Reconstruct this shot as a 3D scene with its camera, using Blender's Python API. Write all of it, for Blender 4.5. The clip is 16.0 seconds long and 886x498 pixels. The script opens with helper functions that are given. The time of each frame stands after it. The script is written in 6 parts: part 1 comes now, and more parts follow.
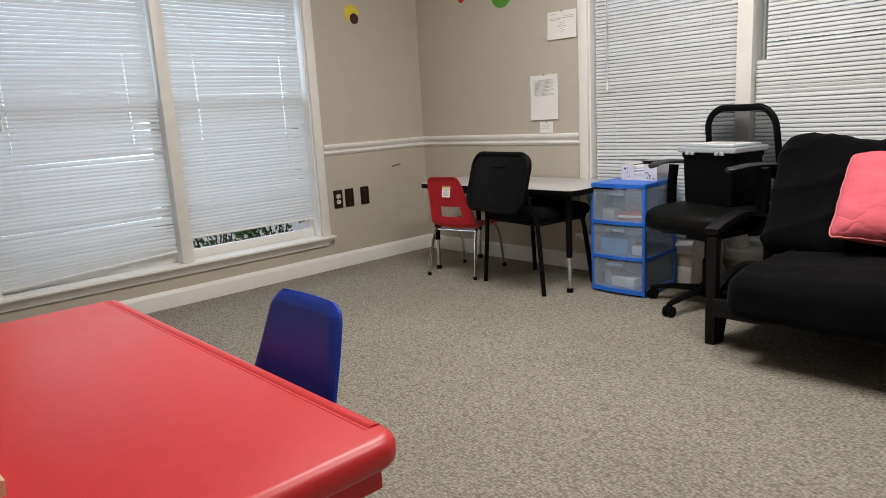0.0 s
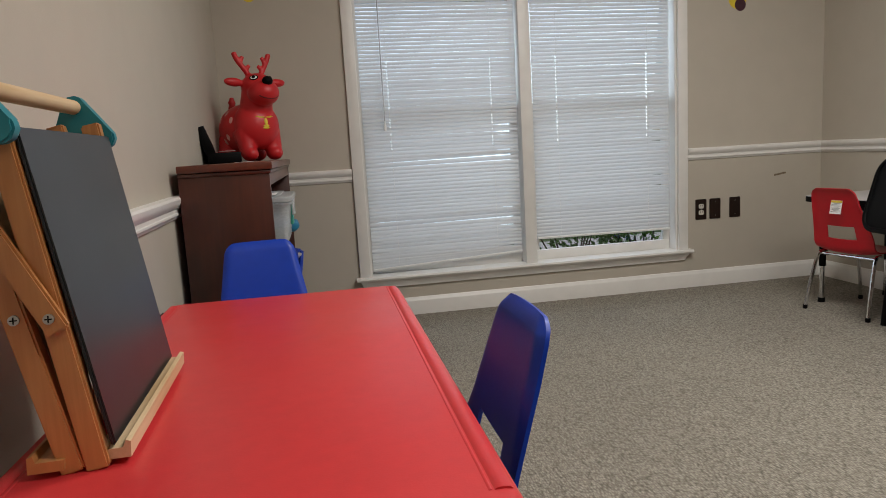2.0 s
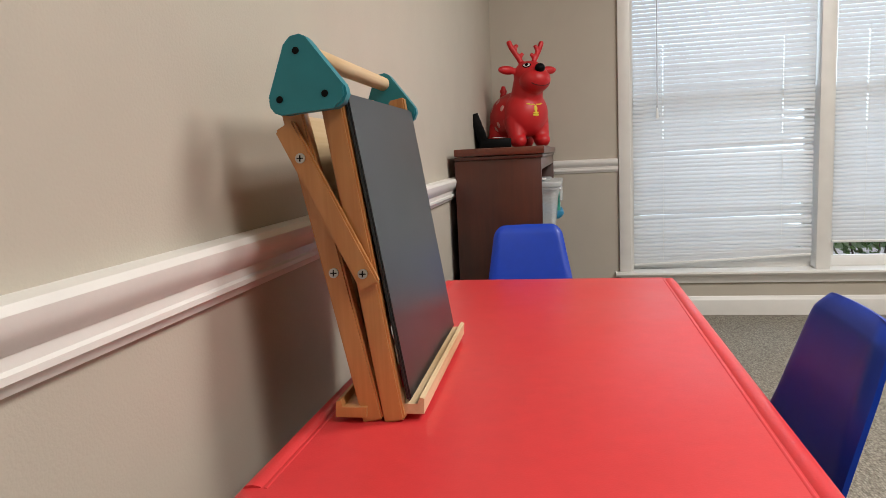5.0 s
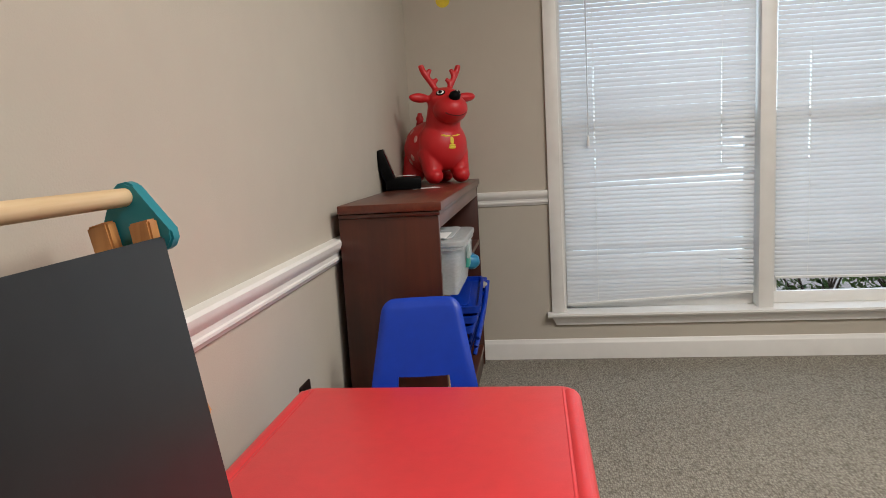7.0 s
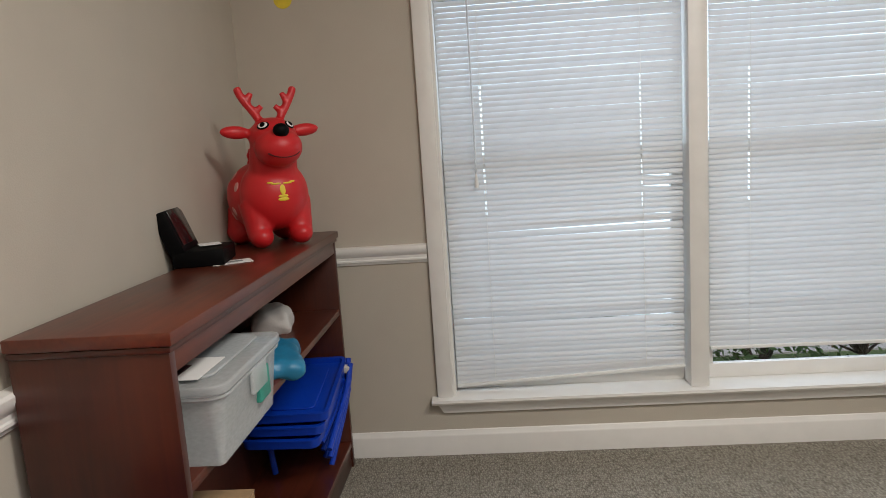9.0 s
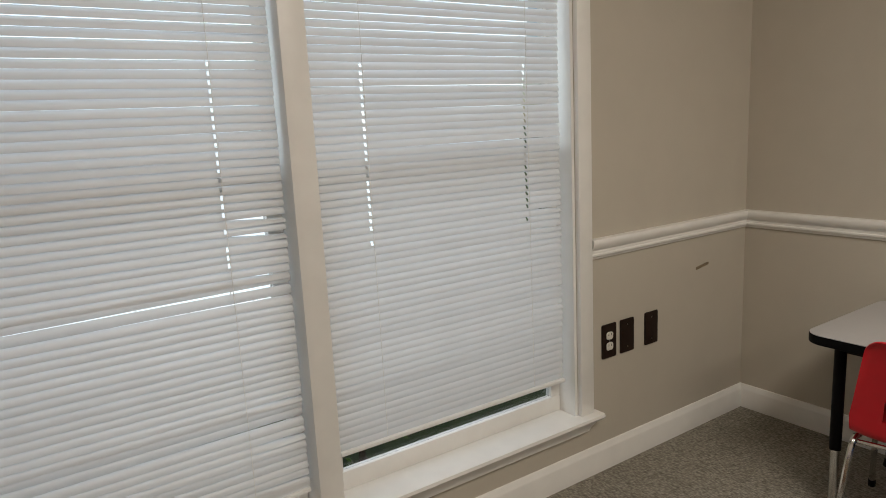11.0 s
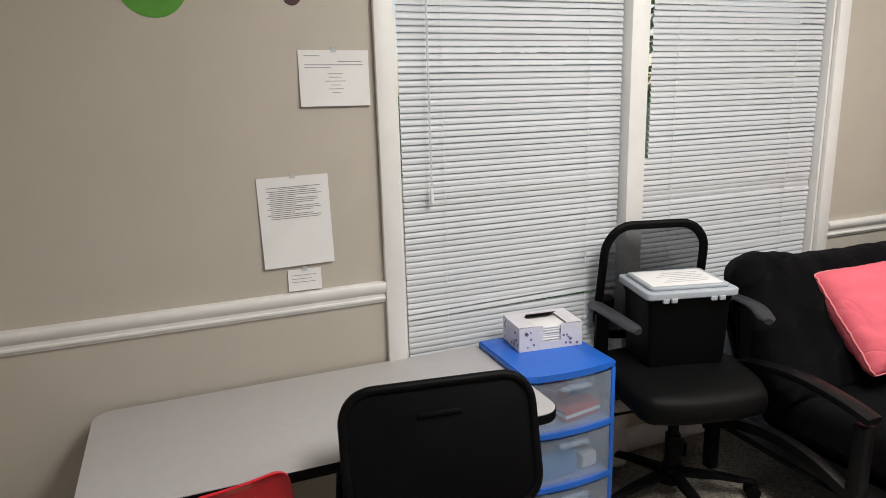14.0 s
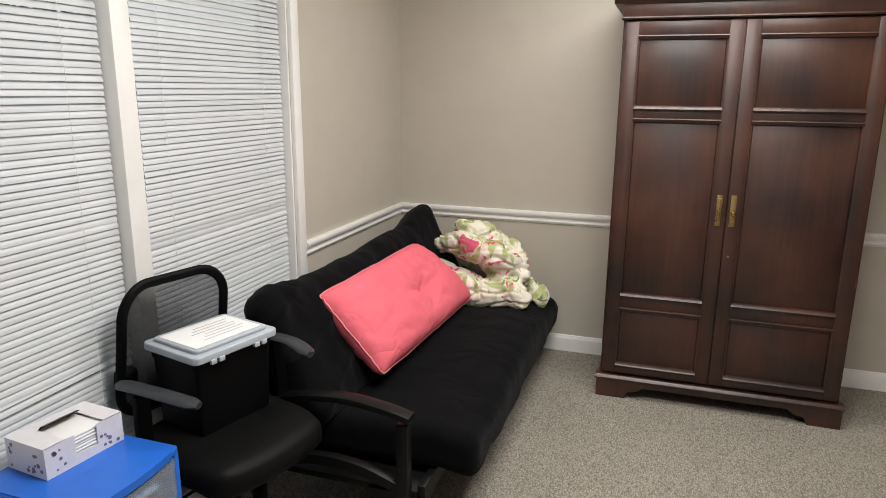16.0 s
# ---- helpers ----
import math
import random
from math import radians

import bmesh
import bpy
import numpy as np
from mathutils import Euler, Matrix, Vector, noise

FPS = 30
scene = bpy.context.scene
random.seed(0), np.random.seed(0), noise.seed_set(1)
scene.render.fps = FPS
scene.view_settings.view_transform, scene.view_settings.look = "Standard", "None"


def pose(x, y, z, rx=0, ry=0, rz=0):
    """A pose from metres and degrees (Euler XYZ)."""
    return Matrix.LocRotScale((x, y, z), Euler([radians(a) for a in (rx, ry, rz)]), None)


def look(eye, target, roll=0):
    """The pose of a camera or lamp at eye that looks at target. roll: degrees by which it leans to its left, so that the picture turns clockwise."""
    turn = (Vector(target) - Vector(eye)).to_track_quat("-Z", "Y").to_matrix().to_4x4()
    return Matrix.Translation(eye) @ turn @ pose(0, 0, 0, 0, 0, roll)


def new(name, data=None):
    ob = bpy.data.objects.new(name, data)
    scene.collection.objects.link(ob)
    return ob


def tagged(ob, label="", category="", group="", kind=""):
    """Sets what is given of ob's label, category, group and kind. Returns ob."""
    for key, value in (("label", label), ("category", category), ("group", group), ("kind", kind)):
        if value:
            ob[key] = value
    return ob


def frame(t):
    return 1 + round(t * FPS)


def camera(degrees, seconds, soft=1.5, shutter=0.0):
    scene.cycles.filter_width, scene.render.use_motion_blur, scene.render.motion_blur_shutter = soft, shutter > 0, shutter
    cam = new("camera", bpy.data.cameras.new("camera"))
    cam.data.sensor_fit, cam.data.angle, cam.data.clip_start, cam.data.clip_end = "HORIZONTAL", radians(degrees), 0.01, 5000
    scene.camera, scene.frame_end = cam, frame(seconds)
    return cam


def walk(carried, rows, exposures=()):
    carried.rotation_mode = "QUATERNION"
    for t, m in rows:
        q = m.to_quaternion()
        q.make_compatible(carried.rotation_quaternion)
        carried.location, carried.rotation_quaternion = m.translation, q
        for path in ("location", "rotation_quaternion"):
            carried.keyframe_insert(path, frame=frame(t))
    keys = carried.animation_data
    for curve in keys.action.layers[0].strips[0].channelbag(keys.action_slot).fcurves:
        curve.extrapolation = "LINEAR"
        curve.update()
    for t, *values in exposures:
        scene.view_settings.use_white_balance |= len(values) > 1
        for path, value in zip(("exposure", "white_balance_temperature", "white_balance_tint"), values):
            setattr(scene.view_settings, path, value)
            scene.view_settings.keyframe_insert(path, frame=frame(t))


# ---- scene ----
cam = camera(66.9, 16.0, soft=0.7)
PATH = [
    (0, (0.167, 0.069, 1.018), (1.505, 1.502, 0.625), -3.3),
    (0.5, (0.206, 0.132, 1.036), (1.45, 1.646, 0.637), -3.4),
    (1, (0.371, 0.133, 0.983), (1.157, 1.942, 0.654), -3.2),
    (1.5, (0.462, 0.15, 0.947), (0.998, 2.052, 0.637), -3.5),
    (2, (0.533, 0.156, 0.943), (0.871, 2.105, 0.648), -3.3),
    (2.5, (0.545, 0.145, 0.923), (0.546, 2.125, 0.645), -2.6),
    (3, (0.513, 0.138, 0.88), (0.221, 2.099, 0.617), -2.8),
    (3.2, (0.509, 0.124, 0.869), (0.156, 2.074, 0.604), -2.4),
    (5.3, (0.467, 0.24, 0.927), (0.078, 2.183, 0.654), -2.8),
    (5.5, (0.47, 0.269, 0.937), (0.129, 2.22, 0.661), -2.9),
    (6, (0.497, 0.339, 0.968), (0.196, 2.297, 0.688), -3.0),
    (6.5, (0.573, 0.464, 1.021), (0.289, 2.423, 0.735), -3.1),
    (7, (0.64, 0.601, 1.077), (0.362, 2.56, 0.789), -3.3),
    (7.5, (0.682, 0.805, 1.111), (0.411, 2.765, 0.815), -3.2),
    (8, (0.72, 1.004, 1.132), (0.468, 2.967, 0.842), -3.5),
    (8.5, (0.827, 1.218, 1.175), (0.618, 3.185, 0.879), -3.9),
    (8.7, (0.872, 1.289, 1.196), (0.691, 3.258, 0.898), -3.9),
    (10.8, (1.05, 2.283, 1.265), (1.946, 4.036, 0.911), -2.9),
    (11, (1.067, 2.371, 1.268), (2.166, 4.002, 0.904), -2.9),
    (11.5, (1.166, 2.572, 1.272), (2.63, 3.877, 0.879), -2.6),
    (12, (1.29, 2.751, 1.307), (2.998, 3.706, 0.895), -2.6),
    (12.5, (1.378, 2.915, 1.35), (3.263, 3.425, 0.919), -2.3),
    (13, (1.444, 3.018, 1.38), (3.394, 3.033, 0.934), -1.9),
    (13.5, (1.538, 3.086, 1.426), (3.45, 2.721, 0.967), -1.8),
    (14, (1.599, 3.106, 1.467), (3.41, 2.392, 1.006), -1.6),
    (14.5, (1.662, 3.161, 1.471), (3.236, 2.019, 1.003), -1.1),
    (15, (1.79, 3.179, 1.455), (3.076, 1.723, 0.978), -0.3),
    (15.5, (1.939, 3.182, 1.496), (2.894, 1.488, 1.029), 0.0),
    (16, (2.051, 3.215, 1.573), (2.668, 1.37, 1.106), 0.5),
]
walk(cam, [(t, look(eye, target, roll)) for t, eye, target, roll in PATH],
     exposures=[(0, 0.03, 6350, 10), (1, -0.12, 6400, 10), (2, -0.28, 6400, 10), (2.5, -0.16, 6400, 10), (3, 0.08, 6400, 10), (5.3, 0.28, 6400, 10), (6, 0.27, 6400, 10), (7, 0.1, 6400, 10), (8.7, 0.05, 6400, 10),
                (10.8, -0.36, 6950, 10), (11.5, -0.32, 6850, 10), (12, -0.07, 6800, 10), (12.5, 0.13, 6600, 10), (13.5, 0.08, 6350, 10), (14, -0.03, 6250, 10), (14.5, -0.12, 6250, 10), (15, -0.02, 6250, 10), (16, 0.08, 6250, 10)])

# ---- light ----
world = bpy.data.worlds.new("sky")
scene.world = world
world.use_nodes = True
wn = world.node_tree
sky = wn.nodes.new("ShaderNodeTexSky")
sky.sky_type, sky.sun_disc = "NISHITA", False
sky.sun_elevation, sky.sun_rotation = radians(48), radians(150)
wn.nodes["Background"].inputs["Strength"].default_value = 0.15
wn.links.new(sky.outputs[0], wn.nodes["Background"].inputs["Color"])
sun = new("sun", bpy.data.lights.new("sun", "SUN"))
sun.data.energy, sun.data.angle, sun.data.color = 2.5, radians(0.6), (1, 0.95, 0.87)
sun.matrix_world = look((1.5, -4, 7), (2.5, 0.5, 0))


def area(name, eye, target, w, h, power, color):
    lamp = new(name, bpy.data.lights.new(name, "AREA"))
    lamp.data.shape, lamp.data.size, lamp.data.size_y = "RECTANGLE", w, h
    lamp.data.energy, lamp.data.color = power, color
    lamp.matrix_world = look(eye, target)
    return lamp


# ceiling lamps of the room, and the bright sky's light in the north window's opening
area("ceiling_lamp", (2.05, 1.78, 2.58), (2.05, 1.7801, 0), 1.2, 0.6, 55, (1.0, 0.95, 0.885))
area("ceiling_lamp", (2.0, 0.35, 2.58), (2.0, 0.3501, 0), 1.2, 0.6, 35, (1.0, 0.95, 0.885))
area("window_daylight", (1.70, 4.22, 1.10), (1.70, 3.2, 0.95), 1.9, 1.34, 17, (0.74, 0.87, 1.0))


# ---- materials ----
def mat(name, color, rough=0.6, metal=0.0, var=0.12, scale=30.0, bump=0.0, bscale=200.0, dark=None, spec=0.5, stain=0.0, rand=0.0):
    """A painted or plain surface with two scales of variation and fine relief."""
    m = bpy.data.materials.new(name)
    m.use_nodes = True
    nt = m.node_tree
    b = nt.nodes["Principled BSDF"]
    b.inputs["Roughness"].default_value, b.inputs["Metallic"].default_value = rough, metal
    b.inputs["Specular IOR Level"].default_value = spec
    co = nt.nodes.new("ShaderNodeTexCoord")
    n1 = nt.nodes.new("ShaderNodeTexNoise")
    n1.inputs["Scale"].default_value, n1.inputs["Detail"].default_value = scale, 5
    n2 = nt.nodes.new("ShaderNodeTexNoise")
    n2.inputs["Scale"].default_value, n2.inputs["Detail"].default_value = scale * 0.11, 3
    nt.links.new(co.outputs["Object"], n1.inputs["Vector"])
    nt.links.new(co.outputs["Object"], n2.inputs["Vector"])
    add = nt.nodes.new("ShaderNodeMath")
    add.operation = "ADD"
    nt.links.new(n1.outputs["Fac"], add.inputs[0])
    nt.links.new(n2.outputs["Fac"], add.inputs[1])
    ramp = nt.nodes.new("ShaderNodeMapRange")
    ramp.inputs["From Min"].default_value, ramp.inputs["From Max"].default_value = 0.6, 1.4
    nt.links.new(add.outputs[0], ramp.inputs["Value"])
    mix = nt.nodes.new("ShaderNodeMix")
    mix.data_type = "RGBA"
    d = dark or tuple(c * (1 - 2 * var) for c in color)
    mix.inputs["A"].default_value = (*d, 1)
    mix.inputs["B"].default_value = (*[min(1, c * (1 + var * 0.6)) for c in color], 1)
    nt.links.new(ramp.outputs[0], mix.inputs["Factor"])
    out = mix.outputs["Result"]
    if rand:
        oi = nt.nodes.new("ShaderNodeObjectInfo")
        hsv = nt.nodes.new("ShaderNodeHueSaturation")
        mr = nt.nodes.new("ShaderNodeMapRange")
        mr.inputs["To Min"].default_value, mr.inputs["To Max"].default_value = 1 - rand, 1 + rand
        nt.links.new(oi.outputs["Random"], mr.inputs["Value"])
        nt.links.new(mr.outputs[0], hsv.inputs["Value"])
        nt.links.new(out, hsv.inputs["Color"])
        out = hsv.outputs["Color"]
    nt.links.new(out, b.inputs["Base Color"])
    rr = nt.nodes.new("ShaderNodeMapRange")
    rr.inputs["To Min"].default_value, rr.inputs["To Max"].default_value = max(0, rough - 0.08), min(1, rough + 0.1)
    nt.links.new(n2.outputs["Fac"], rr.inputs["Value"])
    nt.links.new(rr.outputs[0], b.inputs["Roughness"])
    if bump:
        n3 = nt.nodes.new("ShaderNodeTexNoise")
        n3.inputs["Scale"].default_value, n3.inputs["Detail"].default_value = bscale, 4
        nt.links.new(co.outputs["Object"], n3.inputs["Vector"])
        bp = nt.nodes.new("ShaderNodeBump")
        bp.inputs["Strength"].default_value, bp.inputs["Distance"].default_value = bump, 0.004
        nt.links.new(n3.outputs["Fac"], bp.inputs["Height"])
        nt.links.new(bp.outputs[0], b.inputs["Normal"])
    return m


def wood(name, c1, c2, rough=0.4, axis=2, fine=60.0, coat=0.0, grain=1.0):
    """Stained wood: grain streaks along one axis, and broad uneven stain."""
    m = bpy.data.materials.new(name)
    m.use_nodes = True
    nt = m.node_tree
    b = nt.nodes["Principled BSDF"]
    b.inputs["Roughness"].default_value = rough
    b.inputs["Coat Weight"].default_value, b.inputs["Coat Roughness"].default_value = coat, 0.25
    co = nt.nodes.new("ShaderNodeTexCoord")
    mp = nt.nodes.new("ShaderNodeMapping")
    sc = [fine, fine, fine]
    sc[axis] = fine * 0.05
    mp.inputs["Scale"].default_value = sc
    nt.links.new(co.outputs["Object"], mp.inputs["Vector"])
    n1 = nt.nodes.new("ShaderNodeTexNoise")
    n1.inputs["Scale"].default_value, n1.inputs["Detail"].default_value, n1.inputs["Distortion"].default_value = 1.0, 6, 0.6
    nt.links.new(mp.outputs[0], n1.inputs["Vector"])
    n2 = nt.nodes.new("ShaderNodeTexNoise")
    n2.inputs["Scale"].default_value, n2.inputs["Detail"].default_value = 2.6, 4
    nt.links.new(co.outputs["Object"], n2.inputs["Vector"])
    half = nt.nodes.new("ShaderNodeMath")
    half.operation = "MULTIPLY_ADD"
    half.inputs[1].default_value, half.inputs[2].default_value = 1.8, -0.4
    nt.links.new(n2.outputs["Fac"], half.inputs[0])
    add = nt.nodes.new("ShaderNodeMath")
    add.operation = "ADD"
    gs = nt.nodes.new("ShaderNodeMath")
    gs.operation = "MULTIPLY_ADD"
    gs.inputs[1].default_value, gs.inputs[2].default_value = grain, 0.5 - 0.5 * grain
    nt.links.new(n1.outputs["Fac"], gs.inputs[0])
    nt.links.new(gs.outputs[0], add.inputs[0])
    nt.links.new(half.outputs[0], add.inputs[1])
    ramp = nt.nodes.new("ShaderNodeMapRange")
    ramp.inputs["From Min"].default_value, ramp.inputs["From Max"].default_value = 0.7, 1.35
    nt.links.new(add.outputs[0], ramp.inputs["Value"])
    mix = nt.nodes.new("ShaderNodeMix")
    mix.data_type = "RGBA"
    mix.inputs["A"].default_value, mix.inputs["B"].default_value = (*c1, 1), (*c2, 1)
    nt.links.new(ramp.outputs[0], mix.inputs["Factor"])
    nt.links.new(mix.outputs["Result"], b.inputs["Base Color"])
    bp = nt.nodes.new("ShaderNodeBump")
    bp.inputs["Strength"].default_value, bp.inputs["Distance"].default_value = 0.15, 0.002
    nt.links.new(n1.outputs["Fac"], bp.inputs["Height"])
    nt.links.new(bp.outputs[0], b.inputs["Normal"])
    return m


def see_through(name, color, alpha_mix=0.5, rough=0.35):
    """Thin translucent plastic: part diffuse, part transparent, glossy on top."""
    m = bpy.data.materials.new(name)
    m.use_nodes = True
    nt = m.node_tree
    out = nt.nodes["Material Output"]
    b = nt.nodes["Principled BSDF"]
    b.inputs["Base Color"].default_value, b.inputs["Roughness"].default_value = (*color, 1), rough
    noise_n = nt.nodes.new("ShaderNodeTexNoise")
    noise_n.inputs["Scale"].default_value = 25
    mr = nt.nodes.new("ShaderNodeMapRange")
    mr.inputs["To Min"].default_value, mr.inputs["To Max"].default_value = alpha_mix - 0.06, alpha_mix + 0.06
    nt.links.new(noise_n.outputs["Fac"], mr.inputs["Value"])
    tr = nt.nodes.new("ShaderNodeBsdfTransparent")
    tr.inputs["Color"].default_value = (0.93, 0.95, 0.97, 1)
    mx = nt.nodes.new("ShaderNodeMixShader")
    nt.links.new(mr.outputs[0], mx.inputs["Fac"])
    nt.links.new(tr.outputs[0], mx.inputs[1])
    nt.links.new(b.outputs[0], mx.inputs[2])
    nt.links.new(mx.outputs[0], out.inputs["Surface"])
    return m


def slat_material():
    """Thin white vinyl that lets some daylight through."""
    m = mat("blind_vinyl", (0.665, 0.68, 0.69), 0.40, var=0.03, scale=12, rand=0.05)
    nt = m.node_tree
    b, out = nt.nodes["Principled BSDF"], nt.nodes["Material Output"]
    tl = nt.nodes.new("ShaderNodeBsdfTranslucent")
    tl.inputs["Color"].default_value = (0.72, 0.76, 0.80, 1)
    mx = nt.nodes.new("ShaderNodeMixShader")
    mx.inputs["Fac"].default_value = 0.12
    nt.links.new(b.outputs[0], mx.inputs[1])
    nt.links.new(tl.outputs[0], mx.inputs[2])
    nt.links.new(mx.outputs[0], out.inputs["Surface"])
    return m


def carpet_material():
    """Looped berber carpet: slanting rows of loops, grey and beige flecks, fine relief."""
    m = bpy.data.materials.new("carpet")
    m.use_nodes = True
    nt = m.node_tree
    b = nt.nodes["Principled BSDF"]
    b.inputs["Roughness"].default_value = 0.95
    b.inputs["Specular IOR Level"].default_value = 0.15
    co = nt.nodes.new("ShaderNodeTexCoord")
    warp = nt.nodes.new("ShaderNodeTexNoise")
    warp.inputs["Scale"].default_value, warp.inputs["Detail"].default_value = 14, 2
    nt.links.new(co.outputs["Object"], warp.inputs["Vector"])
    wv = nt.nodes.new("ShaderNodeVectorMath")
    wv.operation = "MULTIPLY_ADD"
    wv.inputs[1].default_value = (0.010, 0.012, 0)
    nt.links.new(warp.outputs["Color"], wv.inputs[0])
    nt.links.new(co.outputs["Object"], wv.inputs[2])
    mp = nt.nodes.new("ShaderNodeMapping")
    mp.inputs["Rotation"].default_value = (0, 0, radians(3))
    mp.inputs["Scale"].default_value = (150, 72, 1)
    nt.links.new(wv.outputs[0], mp.inputs["Vector"])
    vo = nt.nodes.new("ShaderNodeTexVoronoi")
    vo.feature = "SMOOTH_F1"
    vo.inputs["Scale"].default_value, vo.inputs["Randomness"].default_value, vo.inputs["Smoothness"].default_value = 1.0, 0.7, 0.2
    nt.links.new(mp.outputs[0], vo.inputs["Vector"])
    n2 = nt.nodes.new("ShaderNodeTexNoise")
    n2.inputs["Scale"].default_value, n2.inputs["Detail"].default_value = 1.6, 4
    nt.links.new(co.outputs["Object"], n2.inputs["Vector"])
    n3 = nt.nodes.new("ShaderNodeTexNoise")
    n3.inputs["Scale"].default_value, n3.inputs["Detail"].default_value = 420, 3
    nt.links.new(co.outputs["Object"], n3.inputs["Vector"])
    loop = nt.nodes.new("ShaderNodeMapRange")
    loop.inputs["From Min"].default_value, loop.inputs["From Max"].default_value = 0.10, 0.95
    loop.inputs["To Min"].default_value, loop.inputs["To Max"].default_value = 1, 0
    yarn = nt.nodes.new("ShaderNodeTexNoise")
    yarn.inputs["Scale"].default_value, yarn.inputs["Detail"].default_value = 1.7, 2
    nt.links.new(mp.outputs[0], yarn.inputs["Vector"])
    tuft = nt.nodes.new("ShaderNodeMath")
    tuft.operation = "MULTIPLY_ADD"
    tuft.inputs[1].default_value = 0.75
    nt.links.new(yarn.outputs["Fac"], tuft.inputs[0])
    shift = nt.nodes.new("ShaderNodeMath")
    shift.operation = "SUBTRACT"
    shift.inputs[1].default_value = 0.33
    nt.links.new(vo.outputs["Distance"], shift.inputs[0])
    nt.links.new(shift.outputs[0], tuft.inputs[2])
    nt.links.new(tuft.outputs[0], loop.inputs["Value"])
    gap = nt.nodes.new("ShaderNodeMix")
    gap.data_type = "RGBA"
    gap.inputs["A"].default_value = (0.135, 0.121, 0.098, 1)
    nt.links.new(loop.outputs[0], gap.inputs["Factor"])
    fleck = nt.nodes.new("ShaderNodeMix")
    fleck.data_type = "RGBA"
    fleck.inputs["A"].default_value, fleck.inputs["B"].default_value = (0.37, 0.342, 0.284, 1), (0.44, 0.408, 0.342, 1)
    sep = nt.nodes.new("ShaderNodeSeparateColor")
    nt.links.new(vo.outputs["Color"], sep.inputs[0])
    nt.links.new(sep.outputs[0], fleck.inputs["Factor"])
    nt.links.new(fleck.outputs["Result"], gap.inputs["B"])
    hsv = nt.nodes.new("ShaderNodeHueSaturation")
    big = nt.nodes.new("ShaderNodeMapRange")
    big.inputs["To Min"].default_value, big.inputs["To Max"].default_value = 0.86, 1.14
    nt.links.new(n2.outputs["Fac"], big.inputs["Value"])
    nt.links.new(big.outputs[0], hsv.inputs["Value"])
    nt.links.new(gap.outputs["Result"], hsv.inputs["Color"])
    nt.links.new(hsv.outputs[0], b.inputs["Base Color"])
    hm = nt.nodes.new("ShaderNodeMath")
    hm.operation = "MULTIPLY_ADD"
    hm.inputs[1].default_value = 0.25
    nt.links.new(n3.outputs["Fac"], hm.inputs[0])
    nt.links.new(loop.outputs[0], hm.inputs[2])
    bp = nt.nodes.new("ShaderNodeBump")
    bp.inputs["Strength"].default_value, bp.inputs["Distance"].default_value = 0.7, 0.004
    nt.links.new(hm.outputs[0], bp.inputs["Height"])
    nt.links.new(bp.outputs[0], b.inputs["Normal"])
    return m


def floral_material():
    """Cream quilt cotton printed with green leaves and pink roses."""
    m = mat("floral_cotton", (0.80, 0.75, 0.62), 0.9, var=0.06, scale=20, bump=0.25, bscale=120)
    nt = m.node_tree
    b = nt.nodes["Principled BSDF"]
    src = b.inputs["Base Color"].links[0].from_socket
    co = nt.nodes.new("ShaderNodeTexCoord")
    for sc, lo, hi, col in ((9.0, 0.54, 0.60, (0.42, 0.45, 0.20, 1)), (13.0, 0.60, 0.64, (0.62, 0.10, 0.17, 1)), (17.0, 0.64, 0.67, (0.20, 0.30, 0.09, 1))):
        n = nt.nodes.new("ShaderNodeTexNoise")
        n.inputs["Scale"].default_value, n.inputs["Detail"].default_value, n.inputs["Distortion"].default_value = sc, 2, 1.2
        mp = nt.nodes.new("ShaderNodeMapping")
        mp.inputs["Location"].default_value = (sc, sc * 2, 3)
        nt.links.new(co.outputs["Object"], mp.inputs["Vector"])
        nt.links.new(mp.outputs[0], n.inputs["Vector"])
        r = nt.nodes.new("ShaderNodeMapRange")
        r.inputs["From Min"].default_value, r.inputs["From Max"].default_value = lo, hi
        nt.links.new(n.outputs["Fac"], r.inputs["Value"])
        mx = nt.nodes.new("ShaderNodeMix")
        mx.data_type = "RGBA"
        mx.inputs["B"].default_value = col
        nt.links.new(r.outputs[0], mx.inputs["Factor"])
        nt.links.new(src, mx.inputs["A"])
        src = mx.outputs["Result"]
    nt.links.new(src, b.inputs["Base Color"])
    return m


def glass_material():
    m = bpy.data.materials.new("window_glass")
    m.use_nodes = True
    b = m.node_tree.nodes["Principled BSDF"]
    b.inputs["Roughness"].default_value, b.inputs["Transmission Weight"].default_value = 0.02, 1.0
    b.inputs["IOR"].default_value = 1.45
    return m


M_WALL = mat("wall_paint", (0.50, 0.456, 0.382), 0.62, var=0.03, scale=8, bump=0.12, bscale=260)
M_CEIL = mat("ceiling_paint", (0.80, 0.79, 0.76), 0.9, var=0.02, scale=10, bump=0.2, bscale=150)
M_TRIM = mat("trim_paint", (0.80, 0.785, 0.75), 0.35, var=0.04, scale=14, bump=0.05, bscale=90)
M_CARPET = carpet_material()
M_SLAT = slat_material()
M_VINYL = mat("white_vinyl", (0.80, 0.80, 0.78), 0.4, var=0.03)
M_CORD = mat("blind_cord", (0.83, 0.83, 0.80), 0.7)
M_GLASS = glass_material()
M_RED_TABLE = mat("red_moulded_plastic", (0.67, 0.043, 0.048), 0.34, var=0.05, scale=40, bump=0.06, bscale=420)
M_BLUE = mat("blue_moulded_plastic", (0.002, 0.045, 0.45), 0.38, var=0.06, scale=30, bump=0.05, bscale=500)
